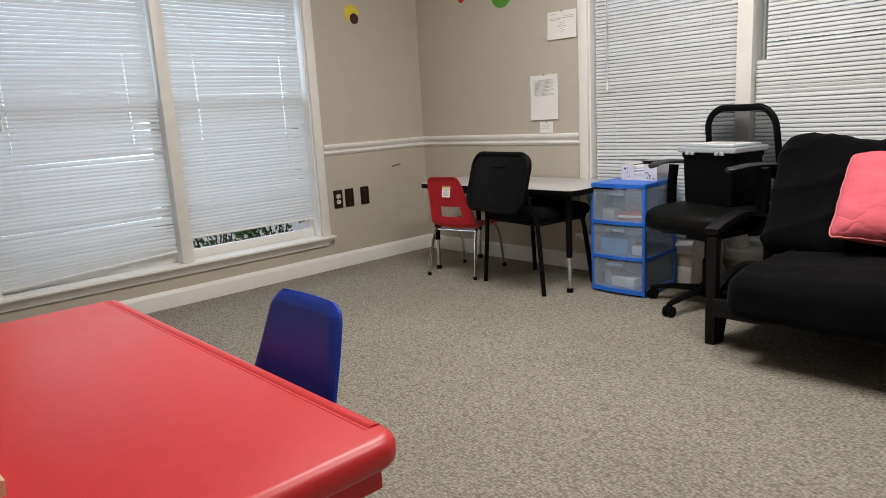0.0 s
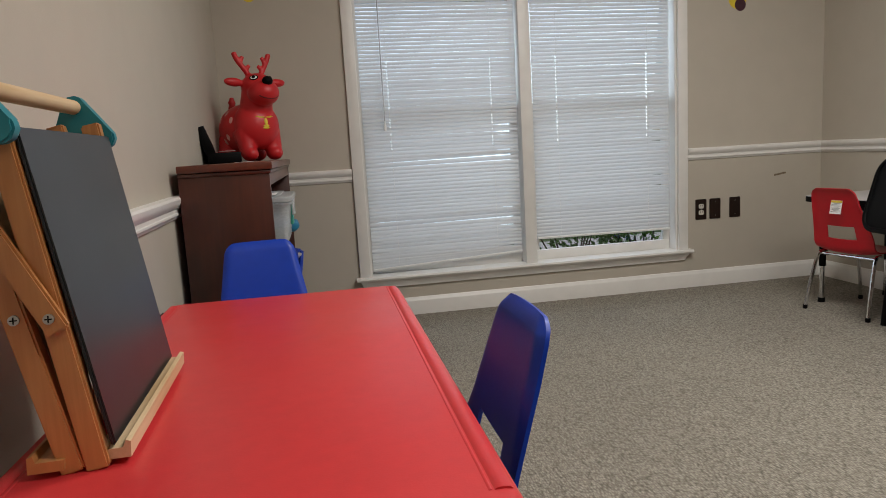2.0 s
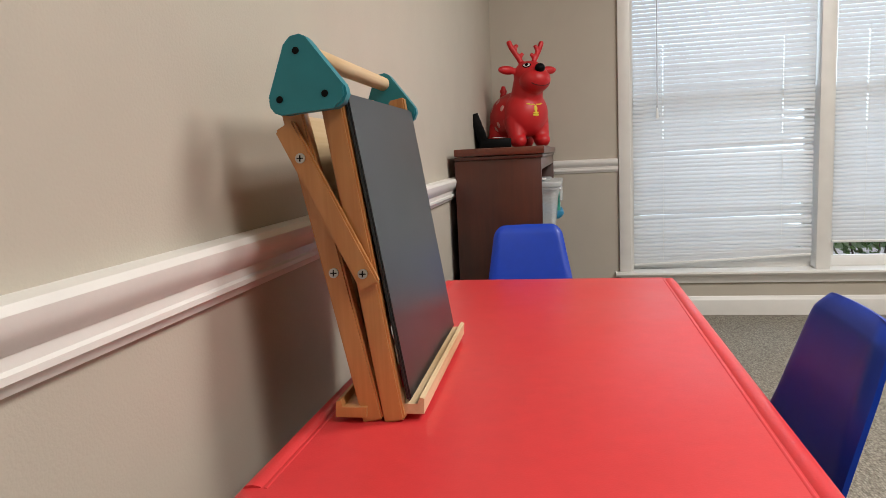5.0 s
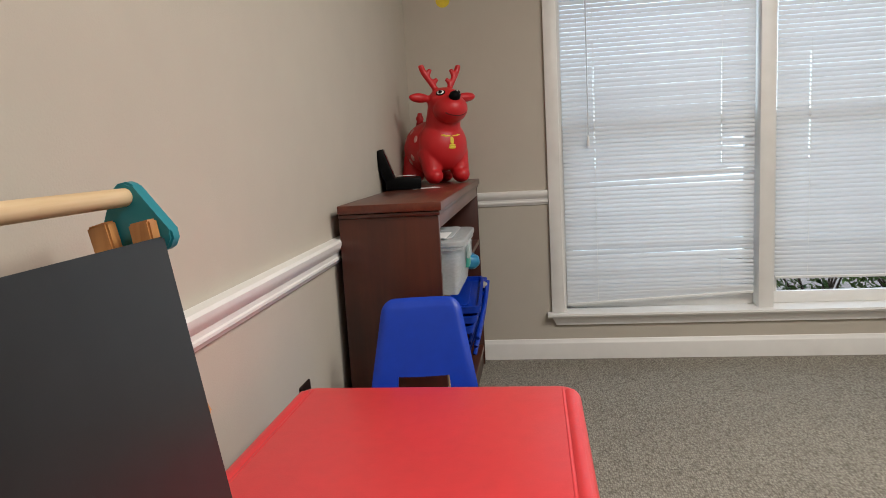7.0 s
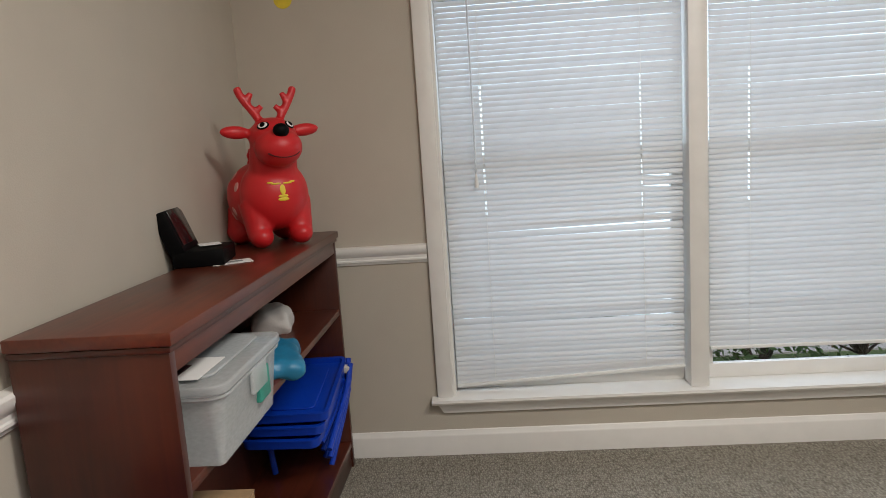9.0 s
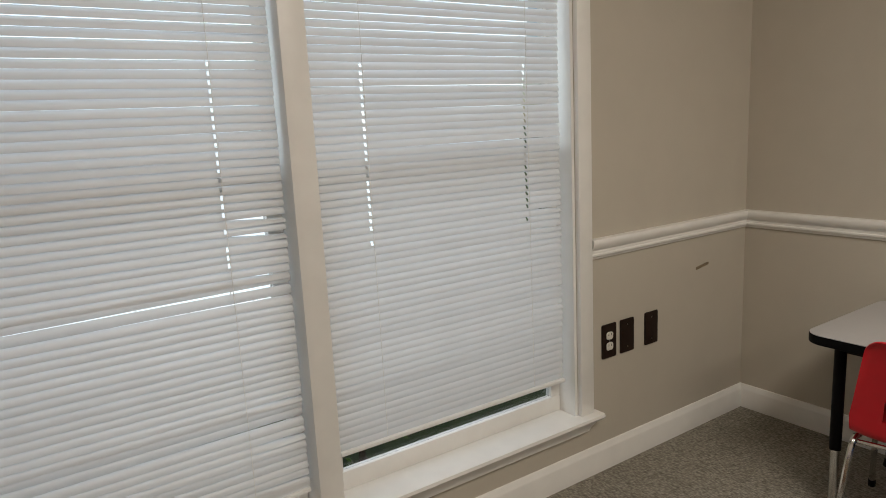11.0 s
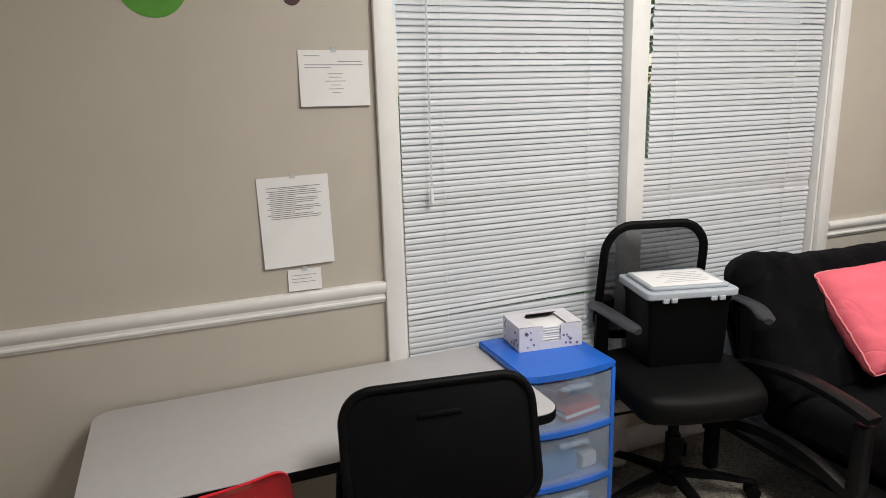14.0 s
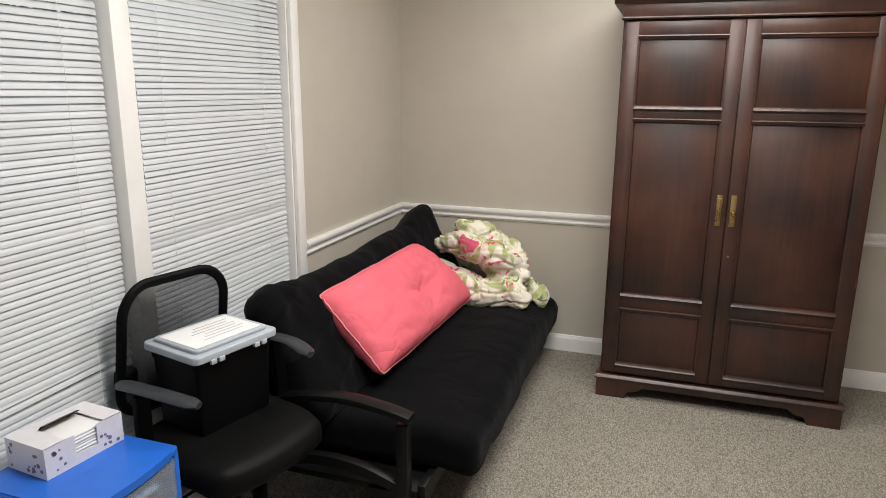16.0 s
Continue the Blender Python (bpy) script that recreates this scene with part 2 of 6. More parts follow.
M_RED = mat("red_chair_plastic", (0.60, 0.012, 0.024), 0.32, var=0.05, scale=30, bump=0.04, bscale=500)
M_TOYRED = mat("red_inflated_vinyl", (0.58, 0.014, 0.018), 0.42, var=0.05, scale=20)
M_CHROME = mat("chrome", (0.75, 0.75, 0.76), 0.14, metal=1.0, var=0.04)
M_STEEL = mat("steel_screw", (0.5, 0.49, 0.47), 0.3, metal=1.0, var=0.1, scale=200)
M_BLACKPL = mat("black_plastic", (0.003, 0.003, 0.0033), 0.5, var=0.15, scale=60, bump=0.08, bscale=400, spec=0.09)
M_BLACKMETAL = mat("black_metal", (0.005, 0.005, 0.0055), 0.4, var=0.15, scale=60, spec=0.09)
M_BLACKWOOD = wood("black_wood", (0.003, 0.0027, 0.0027), (0.008, 0.0075, 0.0075), 0.4, axis=0)
M_BLACKFAB = mat("black_fabric", (0.0036, 0.0036, 0.0046), 0.85, var=0.25, scale=60, bump=0.3, bscale=900, spec=0.05)
M_VINYLSEAT = mat("black_vinyl_seat", (0.005, 0.005, 0.005), 0.5, var=0.15, scale=40, bump=0.1, bscale=500, spec=0.09)
M_PINK = mat("pink_cotton", (0.78, 0.15, 0.19), 0.85, var=0.06, scale=25, bump=0.25, bscale=700, spec=0.2)
M_BLACKFAB.node_tree.nodes["Principled BSDF"].inputs["Sheen Weight"].default_value = 0.03
def creased(m, scale, depth, detail):
    """Adds broad cloth creases under a material's fine weave relief."""
    nt = m.node_tree
    fine = [n for n in nt.nodes if n.bl_idname == "ShaderNodeBump"][0]
    co = nt.nodes.new("ShaderNodeTexCoord")
    n = nt.nodes.new("ShaderNodeTexNoise")
    n.inputs["Scale"].default_value, n.inputs["Detail"].default_value, n.inputs["Distortion"].default_value = scale, detail, 1.4
    nt.links.new(co.outputs["Object"], n.inputs["Vector"])
    off = nt.nodes.new("ShaderNodeMath")
    off.operation = "SUBTRACT"
    off.inputs[1].default_value = 0.5
    nt.links.new(n.outputs["Fac"], off.inputs[0])
    ridge = nt.nodes.new("ShaderNodeMath")
    ridge.operation = "ABSOLUTE"
    nt.links.new(off.outputs[0], ridge.inputs[0])
    soft = nt.nodes.new("ShaderNodeMath")
    soft.operation = "POWER"
    soft.inputs[1].default_value = 0.6
    nt.links.new(ridge.outputs[0], soft.inputs[0])
    bp = nt.nodes.new("ShaderNodeBump")
    bp.inputs["Strength"].default_value, bp.inputs["Distance"].default_value = 1.0, depth
    nt.links.new(soft.outputs[0], bp.inputs["Height"])
    nt.links.new(bp.outputs[0], fine.inputs["Normal"])


creased(M_BLACKFAB, 3.2, 0.009, 1.0)
M_BLACKWOOD.node_tree.nodes["Principled BSDF"].inputs["Specular IOR Level"].default_value = 0.2
creased(M_PINK, 5.0, 0.010, 1.5)
M_FLORAL = floral_material()
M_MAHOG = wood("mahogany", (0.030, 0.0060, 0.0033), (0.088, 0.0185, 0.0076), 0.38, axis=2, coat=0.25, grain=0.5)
# same wood, grain lengthwise, with the light on top and shelves mixed into its colour
M_MAHOG_LIT = wood("mahogany_lit", (0.060, 0.012, 0.006), (0.135, 0.029, 0.012), 0.36, axis=1, coat=0.3)
M_WALNUT = wood("dark_walnut", (0.014, 0.0062, 0.0042), (0.068, 0.0245, 0.013), 0.42, axis=2, coat=0.2, grain=0.5)
M_BEECH = wood("varnished_beech", (0.42, 0.175, 0.05), (0.60, 0.29, 0.10), 0.36, axis=2, fine=90, coat=0.3)
M_PINE = wood("pale_pine", (0.58, 0.40, 0.21), (0.74, 0.57, 0.36), 0.5, axis=1, fine=90)
M_TEAL = mat("teal_paint", (0.014, 0.22, 0.27), 0.45, var=0.06, scale=40)
M_SLATE = mat("chalkboard", (0.016, 0.018, 0.020), 0.30, var=0.16, scale=18)
M_BRASS = mat("brass", (0.52, 0.36, 0.14), 0.28, metal=1.0, var=0.1, scale=60)
M_LAMINATE = mat("grey_laminate", (0.47, 0.455, 0.45), 0.38, var=0.04, scale=300)
M_CARTBLUE = mat("cart_blue_plastic", (0.02, 0.14, 0.62), 0.35, var=0.05)
M_CLEARBLUE = see_through("frosted_drawer", (0.55, 0.64, 0.76), 0.20)
M_CLEAR = see_through("clear_plastic", (0.76, 0.78, 0.77), 0.36)
M_GREYLID = see_through("grey_lid_plastic", (0.46, 0.50, 0.54), 0.86, 0.3)
M_PAPER = mat("paper", (0.80, 0.79, 0.77), 0.85, var=0.03, scale=10)
M_INK = mat("grey_ink", (0.30, 0.30, 0.30), 0.9)
M_FAINT = mat("faint_ink", (0.52, 0.52, 0.52), 0.9)
M_YELLOW = mat("yellow_decal", (0.80, 0.62, 0.04), 0.5)
M_PURPLE = mat("dark_plum_decal", (0.055, 0.012, 0.022), 0.5)
M_GREEN = mat("green_decal", (0.10, 0.33, 0.035), 0.5)
M_ORANGE = mat("red_decal", (0.50, 0.03, 0.02), 0.5)
M_BROWNPLATE = mat("brown_plate", (0.020, 0.011, 0.008), 0.4, var=0.1, spec=0.25)
M_CREAM = mat("cream_plastic", (0.66, 0.63, 0.56), 0.4)
M_CARD = mat("cardboard", (0.36, 0.23, 0.12), 0.85, var=0.1, scale=25, bump=0.15, bscale=120)
M_TISSUE = mat("printed_carton", (0.72, 0.70, 0.72), 0.6, var=0.05)
M_LILAC = mat("lilac_print", (0.20, 0.17, 0.28), 0.6)
M_TEALBAG = mat("teal_bag", (0.02, 0.20, 0.36), 0.35, var=0.15)
M_GREENITEM = mat("green_label", (0.05, 0.36, 0.28), 0.5)
M_LEAF = mat("leaf", (0.15, 0.30, 0.05), 0.55, var=0.3, scale=5)
M_BARK = mat("bark", (0.11, 0.08, 0.055), 0.9, var=0.25, bump=0.4, bscale=60)
M_GRASS = mat("lawn", (0.075, 0.12, 0.035), 0.95, var=0.3, scale=6, bump=0.6, bscale=90)
M_PAVE = mat("pale_concrete", (0.50, 0.49, 0.46), 0.9, var=0.12, scale=8, bump=0.2, bscale=90)
M_MESH = see_through("chair_mesh", (0.005, 0.005, 0.0055), 0.74, 0.8)
M_LTGREY = mat("armrest_pad", (0.028, 0.030, 0.034), 0.45, var=0.1)
M_WHITEBAG = mat("white_cloth", (0.62, 0.60, 0.57), 0.9, var=0.08, bump=0.3, bscale=100)


# ---- mesh helpers ----
def add_box(bm, a, b, m=None):
    vs = [bm.verts.new(((a, b)[i & 1][0], (a, b)[i >> 1 & 1][1], (a, b)[i >> 2 & 1][2])) for i in range(8)]
    for f in ((0, 2, 3, 1), (4, 5, 7, 6), (0, 1, 5, 4), (2, 6, 7, 3), (0, 4, 6, 2), (1, 3, 7, 5)):
        bm.faces.new([vs[i] for i in f])
    if m is not None:
        for v in vs:
            v.co = m @ v.co
    return vs


def box(a, b, bevel=0.0, seg=2, m=None):
    bm = bmesh.new()
    a, b = [min(p, q) for p, q in zip(a, b)], [max(p, q) for p, q in zip(a, b)]
    add_box(bm, a, b)
    if bevel:
        bmesh.ops.bevel(bm, geom=bm.edges[:], offset=bevel, segments=seg, profile=0.5, affect="EDGES")
    if m is not None:
        bm.transform(m)
    return bm


def sweep(bm, pts, rx, ry=None, n=10, up=(0, 0, 1), square=False, caps=True):
    """Sweep an ellipse or a rounded bar along a line of points. rx and ry may be lists."""
    pts = [Vector(p) for p in pts]
    rings = []
    upv = Vector(up)
    for i, p in enumerate(pts):
        t = (pts[min(i + 1, len(pts) - 1)] - pts[max(i - 1, 0)]).normalized()
        s = t.cross(upv)
        if s.length < 1e-4:
            s = t.cross(Vector((1, 0, 0)))
        s.normalize()
        w = s.cross(t)
        a = rx[i] if isinstance(rx, (list, tuple)) else rx
        b = a if ry is None else (ry[i] if isinstance(ry, (list, tuple)) else ry)
        ring = []
        for k in range(n):
            c, d = math.cos(2 * math.pi * k / n), math.sin(2 * math.pi * k / n)
            if square:
                e = 0.35
                c, d = math.copysign(abs(c) ** e, c), math.copysign(abs(d) ** e, d)
            ring.append(bm.verts.new(p + s * (a * c) + w * (b * d)))
        rings.append(ring)
    for r, q in zip(rings, rings[1:]):
        for k in range(n):
            bm.faces.new((r[k], r[(k + 1) % n], q[(k + 1) % n], q[k]))
    if caps:
        bm.faces.new(rings[0][::-1])
        bm.faces.new(rings[-1])
    return bm


def tube(pts, rx, ry=None, n=10, up=(0, 0, 1), square=False):
    return sweep(bmesh.new(), pts, rx, ry, n, up, square)


def disc(bm, c, axis, r, h, n=20):
    """A short cylinder from c along axis."""
    axis = Vector(axis).normalized()
    return sweep(bm, [Vector(c), Vector(c) + axis * h], r, n=n, up=(0.3, 0.2, 0.9))


def arc(pts, n=8):
    """A smooth line through the points (Catmull-Rom)."""
    p = [Vector(q) for q in pts]
    p = [p[0] * 2 - p[1]] + p + [p[-1] * 2 - p[-2]]
    out = []
    for i in range(1, len(p) - 2):
        for k in range(n):
            t = k / n
            a, b, c, d = p[i - 1], p[i], p[i + 1], p[i + 2]
            out.append(0.5 * (2 * b + (c - a) * t + (2 * a - 5 * b + 4 * c - d) * t * t + (3 * b - a - 3 * c + d) * t ** 3))
    out.append(p[-2])
    return out


def outline(w, d, r, seg=6):
    """A rounded rectangle round the origin."""
    pts = []
    for cx, cy, a0 in ((w / 2 - r, d / 2 - r, 0), (-w / 2 + r, d / 2 - r, 90), (-w / 2 + r, -d / 2 + r, 180), (w / 2 - r, -d / 2 + r, 270)):
        for k in range(seg + 1):
            a = radians(a0 + 90 * k / seg)
            pts.append((cx + r * math.cos(a), cy + r * math.sin(a)))
    return pts


def stack(layers, close=True):
    """Skin a list of equal rings of 3D points."""
    bm = bmesh.new()
    rings = [[bm.verts.new(p) for p in ring] for ring in layers]
    n = len(rings[0])
    for r, q in zip(rings, rings[1:]):
        for k in range(n):
            bm.faces.new((r[k], r[(k + 1) % n], q[(k + 1) % n], q[k]))
    if close:
        bm.faces.new(rings[0][::-1])
        bm.faces.new(rings[-1])
    return bm


def slab(w, d, z0, z1, r, edge, seg=6):
    """A table top: rounded corners in plan and a rounded edge in section."""
    layers = []
    h = z1 - z0
    e = min(edge, h / 2)
    for k in range(5):
        a = radians(90 * k / 4)
        o = e * (1 - math.sin(a))
        layers.append([(x, y, z0 + e * (1 - math.cos(a))) for x, y in outline(w - 2 * o, d - 2 * o, max(r - o, 0.002), seg)])
    for k in range(5):
        a = radians(90 * k / 4)
        o = e * (1 - math.cos(a))
        layers.append([(x, y, z1 - e * (1 - math.sin(a))) for x, y in outline(w - 2 * o, d - 2 * o, max(r - o, 0.002), seg)])
    return stack(layers)


def prism(profile, a, b, out, up=(0, 0, 1)):
    """Extrude a profile of (out, up) steps from a to b."""
    a, b, out, up = Vector(a), Vector(b), Vector(out), Vector(up)
    return stack([[p + out * u + up * v for u, v in profile] for p in (a, b)])


def soft_slab(w, d, h, r, cuts=22, puff=0.02, amp=0.006, freq=6.0, seed=0.0, crease=0.0):
    """A cushion-like block with rounded edges, swell and creases, round the origin."""
    bm = bmesh.new()
    add_box(bm, (-w / 2, -d / 2, -h / 2), (w / 2, d / 2, h / 2))
    bmesh.ops.subdivide_edges(bm, edges=bm.edges[:], cuts=cuts, use_grid_fill=True)
    for v in bm.verts:
        p = v.co.copy()
        q = Vector((max(-w / 2 + r, min(w / 2 - r, p.x)), max(-d / 2 + r, min(d / 2 - r, p.y)), max(-h / 2 + r, min(h / 2 - r, p.z))))
        o = p - q
        if o.length > 1e-6:
            p = q + o.normalized() * r
        u, t = 2 * p.x / w, 2 * p.y / d
        p.z += math.copysign(1, p.z) * puff * max(0, 1 - u ** 4) * max(0, 1 - t ** 4) if abs(p.z) > h * 0.2 else 0
        nrm = o.normalized() if o.length > 1e-6 else Vector((0, 0, 1))
        k = noise.noise(p * freq + Vector((seed, seed * 2, 0))) + 0.5 * noise.noise(p * freq * 2.3 + Vector((seed, 5, seed)))
        p += nrm * amp * k
        if crease:
            p += nrm * crease * -abs(noise.noise(Vector((p.x * freq * 0.8, p.y * freq * 3.0, p.z * freq)) + Vector((seed, 9, 1))))
        v.co = p
    return bm


def part(name, bm, material, parent=None, label="", m=None, angle=38):
    """Link a bmesh as one mesh object under a thing or a part."""
    if m is not None:
        bm.transform(m)
    bmesh.ops.recalc_face_normals(bm, faces=bm.faces[:])
    me = bpy.data.meshes.new(name)
    bm.to_mesh(me)
    bm.free()
    me.polygons.foreach_set("use_smooth", [True] * len(me.polygons))
    me.set_sharp_from_angle(angle=radians(angle))
    for mm in material if isinstance(material, (list, tuple)) else (material,):
        me.materials.append(mm)
    ob = new(name, me)
    if parent is not None:
        ob.parent = parent
    if label:
        tagged(ob, label)
    return ob


def thing(name, label, category, m=None, group="", kind=""):
    ob = new(name)
    ob.empty_display_size = 0.1
    if m is not None:
        ob.matrix_world = m
    return tagged(ob, label, category, group, kind)


# ---- the room ----
XW, XE, YS, YN, TOP = 0.035, 3.655, -0.725, 3.95, 2.60
WT = 0.16
HEAD, SILL = 2.12, 0.243
AX0, AX1, AM0, AM1 = 0.765, 2.665, 1.688, 1.758
BY0, BY1, BM0, BM1 = 0.56, 2.445, 1.485, 1.562

part("floor", box((XW - WT, YS - WT, -0.05), (XE + WT, YN + WT, 0)), M_CARPET)
part("ceiling", box((XW - WT, YS - WT, TOP), (XE + WT, YN + WT, TOP + 0.1)), M_CEIL)
part("wall_west", box((XW - WT, YS - WT, 0), (XW, YN + WT, TOP)), M_WALL)
part("wall_south", box((XW, YS - WT, 0), (XE, YS, TOP)), M_WALL)
bm = bmesh.new()
add_box(bm, (XW, YN, 0), (AX0, YN + WT, TOP))
add_box(bm, (AX1, YN, 0), (XE + WT, YN + WT, TOP))
add_box(bm, (AX0, YN, 0), (AX1, YN + WT, SILL - 0.03))
add_box(bm, (AX0, YN, HEAD), (AX1, YN + WT, TOP))
part("wall_north", bm, M_WALL)
bm = bmesh.new()
add_box(bm, (XE, YS - WT, 0), (XE + WT, BY0, TOP))
add_box(bm, (XE, BY1, 0), (XE + WT, YN, TOP))
add_box(bm, (XE, BY0, 0), (XE + WT, BY1, SILL - 0.03))
add_box(bm, (XE, BY0, HEAD), (XE + WT, BY1, TOP))
part("wall_east", bm, M_WALL)
for n, lab in (("floor", "grey-beige looped berber carpet over the whole floor"), ("ceiling", "plain white painted ceiling"), ("wall_west", "beige painted plaster wall"),
               ("wall_south", "beige painted plaster wall"), ("wall_north", "beige painted wall with a wide window"), ("wall_east", "beige painted wall with a wide window")):
    tagged(bpy.data.objects[n], lab, n.split("_")[0], kind="structure")

RAIL = [(0, 0), (0.007, 0.002), (0.010, 0.010), (0.014, 0.013), (0.014, 0.019), (0.011, 0.022), (0.011, 0.032), (0.015, 0.036), (0.022, 0.046), (0.025, 0.054), (0.026, 0.064), (0.022, 0.071), (0, 0.073)]
BASE = [(0, 0), (0.015, 0), (0.015, 0.078), (0.013, 0.085), (0.009, 0.090), (0.008, 0.097), (0.005, 0.101), (0, 0.102)]


def trim(name, prof, a, b, out, label, cat):
    tagged(part(name, prism(prof, a, b, out), M_TRIM), label, cat, kind="structure")


RZ = 0.788
rail_lab, base_lab = "white moulded chair rail along the wall", "white painted baseboard along the carpet"
trim("trim", [(u * 1.2, v * 1.06) for u, v in RAIL], (XW, YS, 0.737), (XW, YN, 0.770), (1, 0, 0), rail_lab, "chair rail")
trim("trim", RAIL, (XW, YN, RZ), (0.70, YN, RZ), (0, -1, 0), rail_lab, "chair rail")
trim("trim", RAIL, (2.728, YN, RZ), (XE, YN, RZ), (0, -1, 0), rail_lab, "chair rail")
trim("trim", RAIL, (XE, BY1 + 0.063, RZ), (XE, YN, RZ), (-1, 0, 0), rail_lab, "chair rail")
trim("trim", RAIL, (XE, YS, RZ), (XE, BY0 - 0.063, RZ), (-1, 0, 0), rail_lab, "chair rail")
trim("trim", RAIL, (XW, YS, RZ), (XE, YS, RZ), (0, 1, 0), rail_lab, "chair rail")
trim("baseboard", BASE, (XW, YS, 0), (XW, YN, 0), (1, 0, 0), base_lab, "baseboard")
trim("baseboard", BASE, (XW, YN, 0), (XE, YN, 0), (0, -1, 0), base_lab, "baseboard")
trim("baseboard", BASE, (XE, YS, 0), (XE, YN, 0), (-1, 0, 0), base_lab, "baseboard")
trim("baseboard", BASE, (XW, YS, 0), (XE, YS, 0), (0, 1, 0), base_lab, "baseboard")


# ---- windows: built in local axes, x along the wall, y into the wall ----
def window(name, m, x0, x1, m0, m1, label):
    w = thing(name, label, "window", m, kind="structure")
    c = 0.062
    part("casing", box((x0 - c, -0.020, SILL), (x0, 0, HEAD + c), 0.004), M_TRIM, w)
    part("casing", box((x1, -0.020, SILL), (x1 + c, 0, HEAD + c), 0.004), M_TRIM, w)
    part("head_casing", box((x0, -0.020, HEAD), (x1, 0, HEAD + c), 0.004), M_TRIM, w)
    part("mullion", box((m0, -0.014, SILL), (m1, 0.12, HEAD), 0.004), M_TRIM, w)
    part("jamb", box((x0, 0, SILL), (x0 + 0.012, 0.15, HEAD)), M_TRIM, w)
    part("jamb", box((x1 - 0.012, 0, SILL), (x1, 0.15, HEAD)), M_TRIM, w)
    part("window_sill", prism([(-0.15, -0.022), (0.045, -0.022), (0.052, -0.012), (0.050, -0.002), (0.044, 0), (-0.15, 0)],
                              (x0 - c - 0.022, 0, SILL), (x1 + c + 0.022, 0, SILL), (0, -1, 0)), M_TRIM, w)
    part("apron", stack([[(xx + s * (v + 0.07) * 0.45, -u, SILL + v) for u, v in ((0, -0.022), (0.036, -0.022), (0.030, -0.036), (0.018, -0.05), (0.014, -0.066), (0, -0.070))]
                         for xx, s in ((x0 - c + 0.022, -1), (x1 + c - 0.022, 1))]), M_TRIM, w)
    for a, b in ((x0 + 0.012, m0), (m1, x1 - 0.012)):
        for z0, z1, y in ((SILL, 1.18, 0.075), (1.13, HEAD, 0.105)):
            s = 0.042
            e = s if z0 == SILL else 0.014
            low = 0.058 if z0 == SILL else s
            sash = part("window_frame", box((a, y, z0), (b, y + 0.03, z0 + low), 0.003), M_TRIM, w)
            for q in (((a, y, z1 - s), (b, y + 0.03, z1)), ((a, y, z0 + low), (a + e, y + 0.03, z1 - s)), ((b - e, y, z0 + low), (b, y + 0.03, z1 - s))):
                part("sash_bar", box(*q, 0.003), M_TRIM, sash)
            pane = part("pane", box((a + e, y + 0.012, z0 + low), (b - e, y + 0.016, z1 - s)), M_GLASS, w)
            pane.visible_shadow = False
    return w


M_A = Matrix.Translation((0, YN, 0))
M_B = Matrix(((0, 1, 0, XE), (-1, 0, 0, 0), (0, 0, 1, 0), (0, 0, 0, 1)))
window("window_1", M_A, AX0, AX1, AM0, AM1, "white double sash window unit with two bays and a moulded sill")
window("window_2", M_B, -BY1, -BY0, -BM1, -BM0, "white double sash window unit with two bays")


# ---- blinds ----
def slat_mesh(length, bent=False, shift=0.0, punched=True):
    """A thin curved slat with two cord holes; a bent one has its last stretch twisted and drooping."""
    bm = bmesh.new()
    rows = []
    full = length + shift
    holes = [full * f - shift for f in (0.17, 0.83)]
    xs = sorted([length * i / 10 for i in range(11)] + [h + d for h in holes for d in (-0.0035, 0.0035)])
    for x in xs:
        k = max(0, min(1, (x - holes[1] - 0.01) / 0.10)) if bent else 0
        c, s = math.cos(0.75 * k), math.sin(0.75 * k)
        rows.append([bm.verts.new((x, 0.0125 * t * c - 0.0050 * t * t * s, -0.0050 * t * t * c - 0.0125 * t * s - 0.005 * k * k)) for t in (-1, -0.5, 0, 0.5, 1)])
    for i, (r, q) in enumerate(zip(rows, rows[1:])):
        mid = (xs[i] + xs[i + 1]) / 2
        hole = min(abs(mid - h) for h in holes) < 0.001
        for k in range(4):
            if not (punched and hole and k in (1, 2)):
                bm.faces.new((r[k], r[k + 1], q[k + 1], q[k]))
    me = bpy.data.meshes.new("slat")
    bm.to_mesh(me)
    bm.free()
    me.polygons.foreach_set("use_smooth", [True] * len(me.polygons))
    me.materials.append(M_SLAT)
    return me


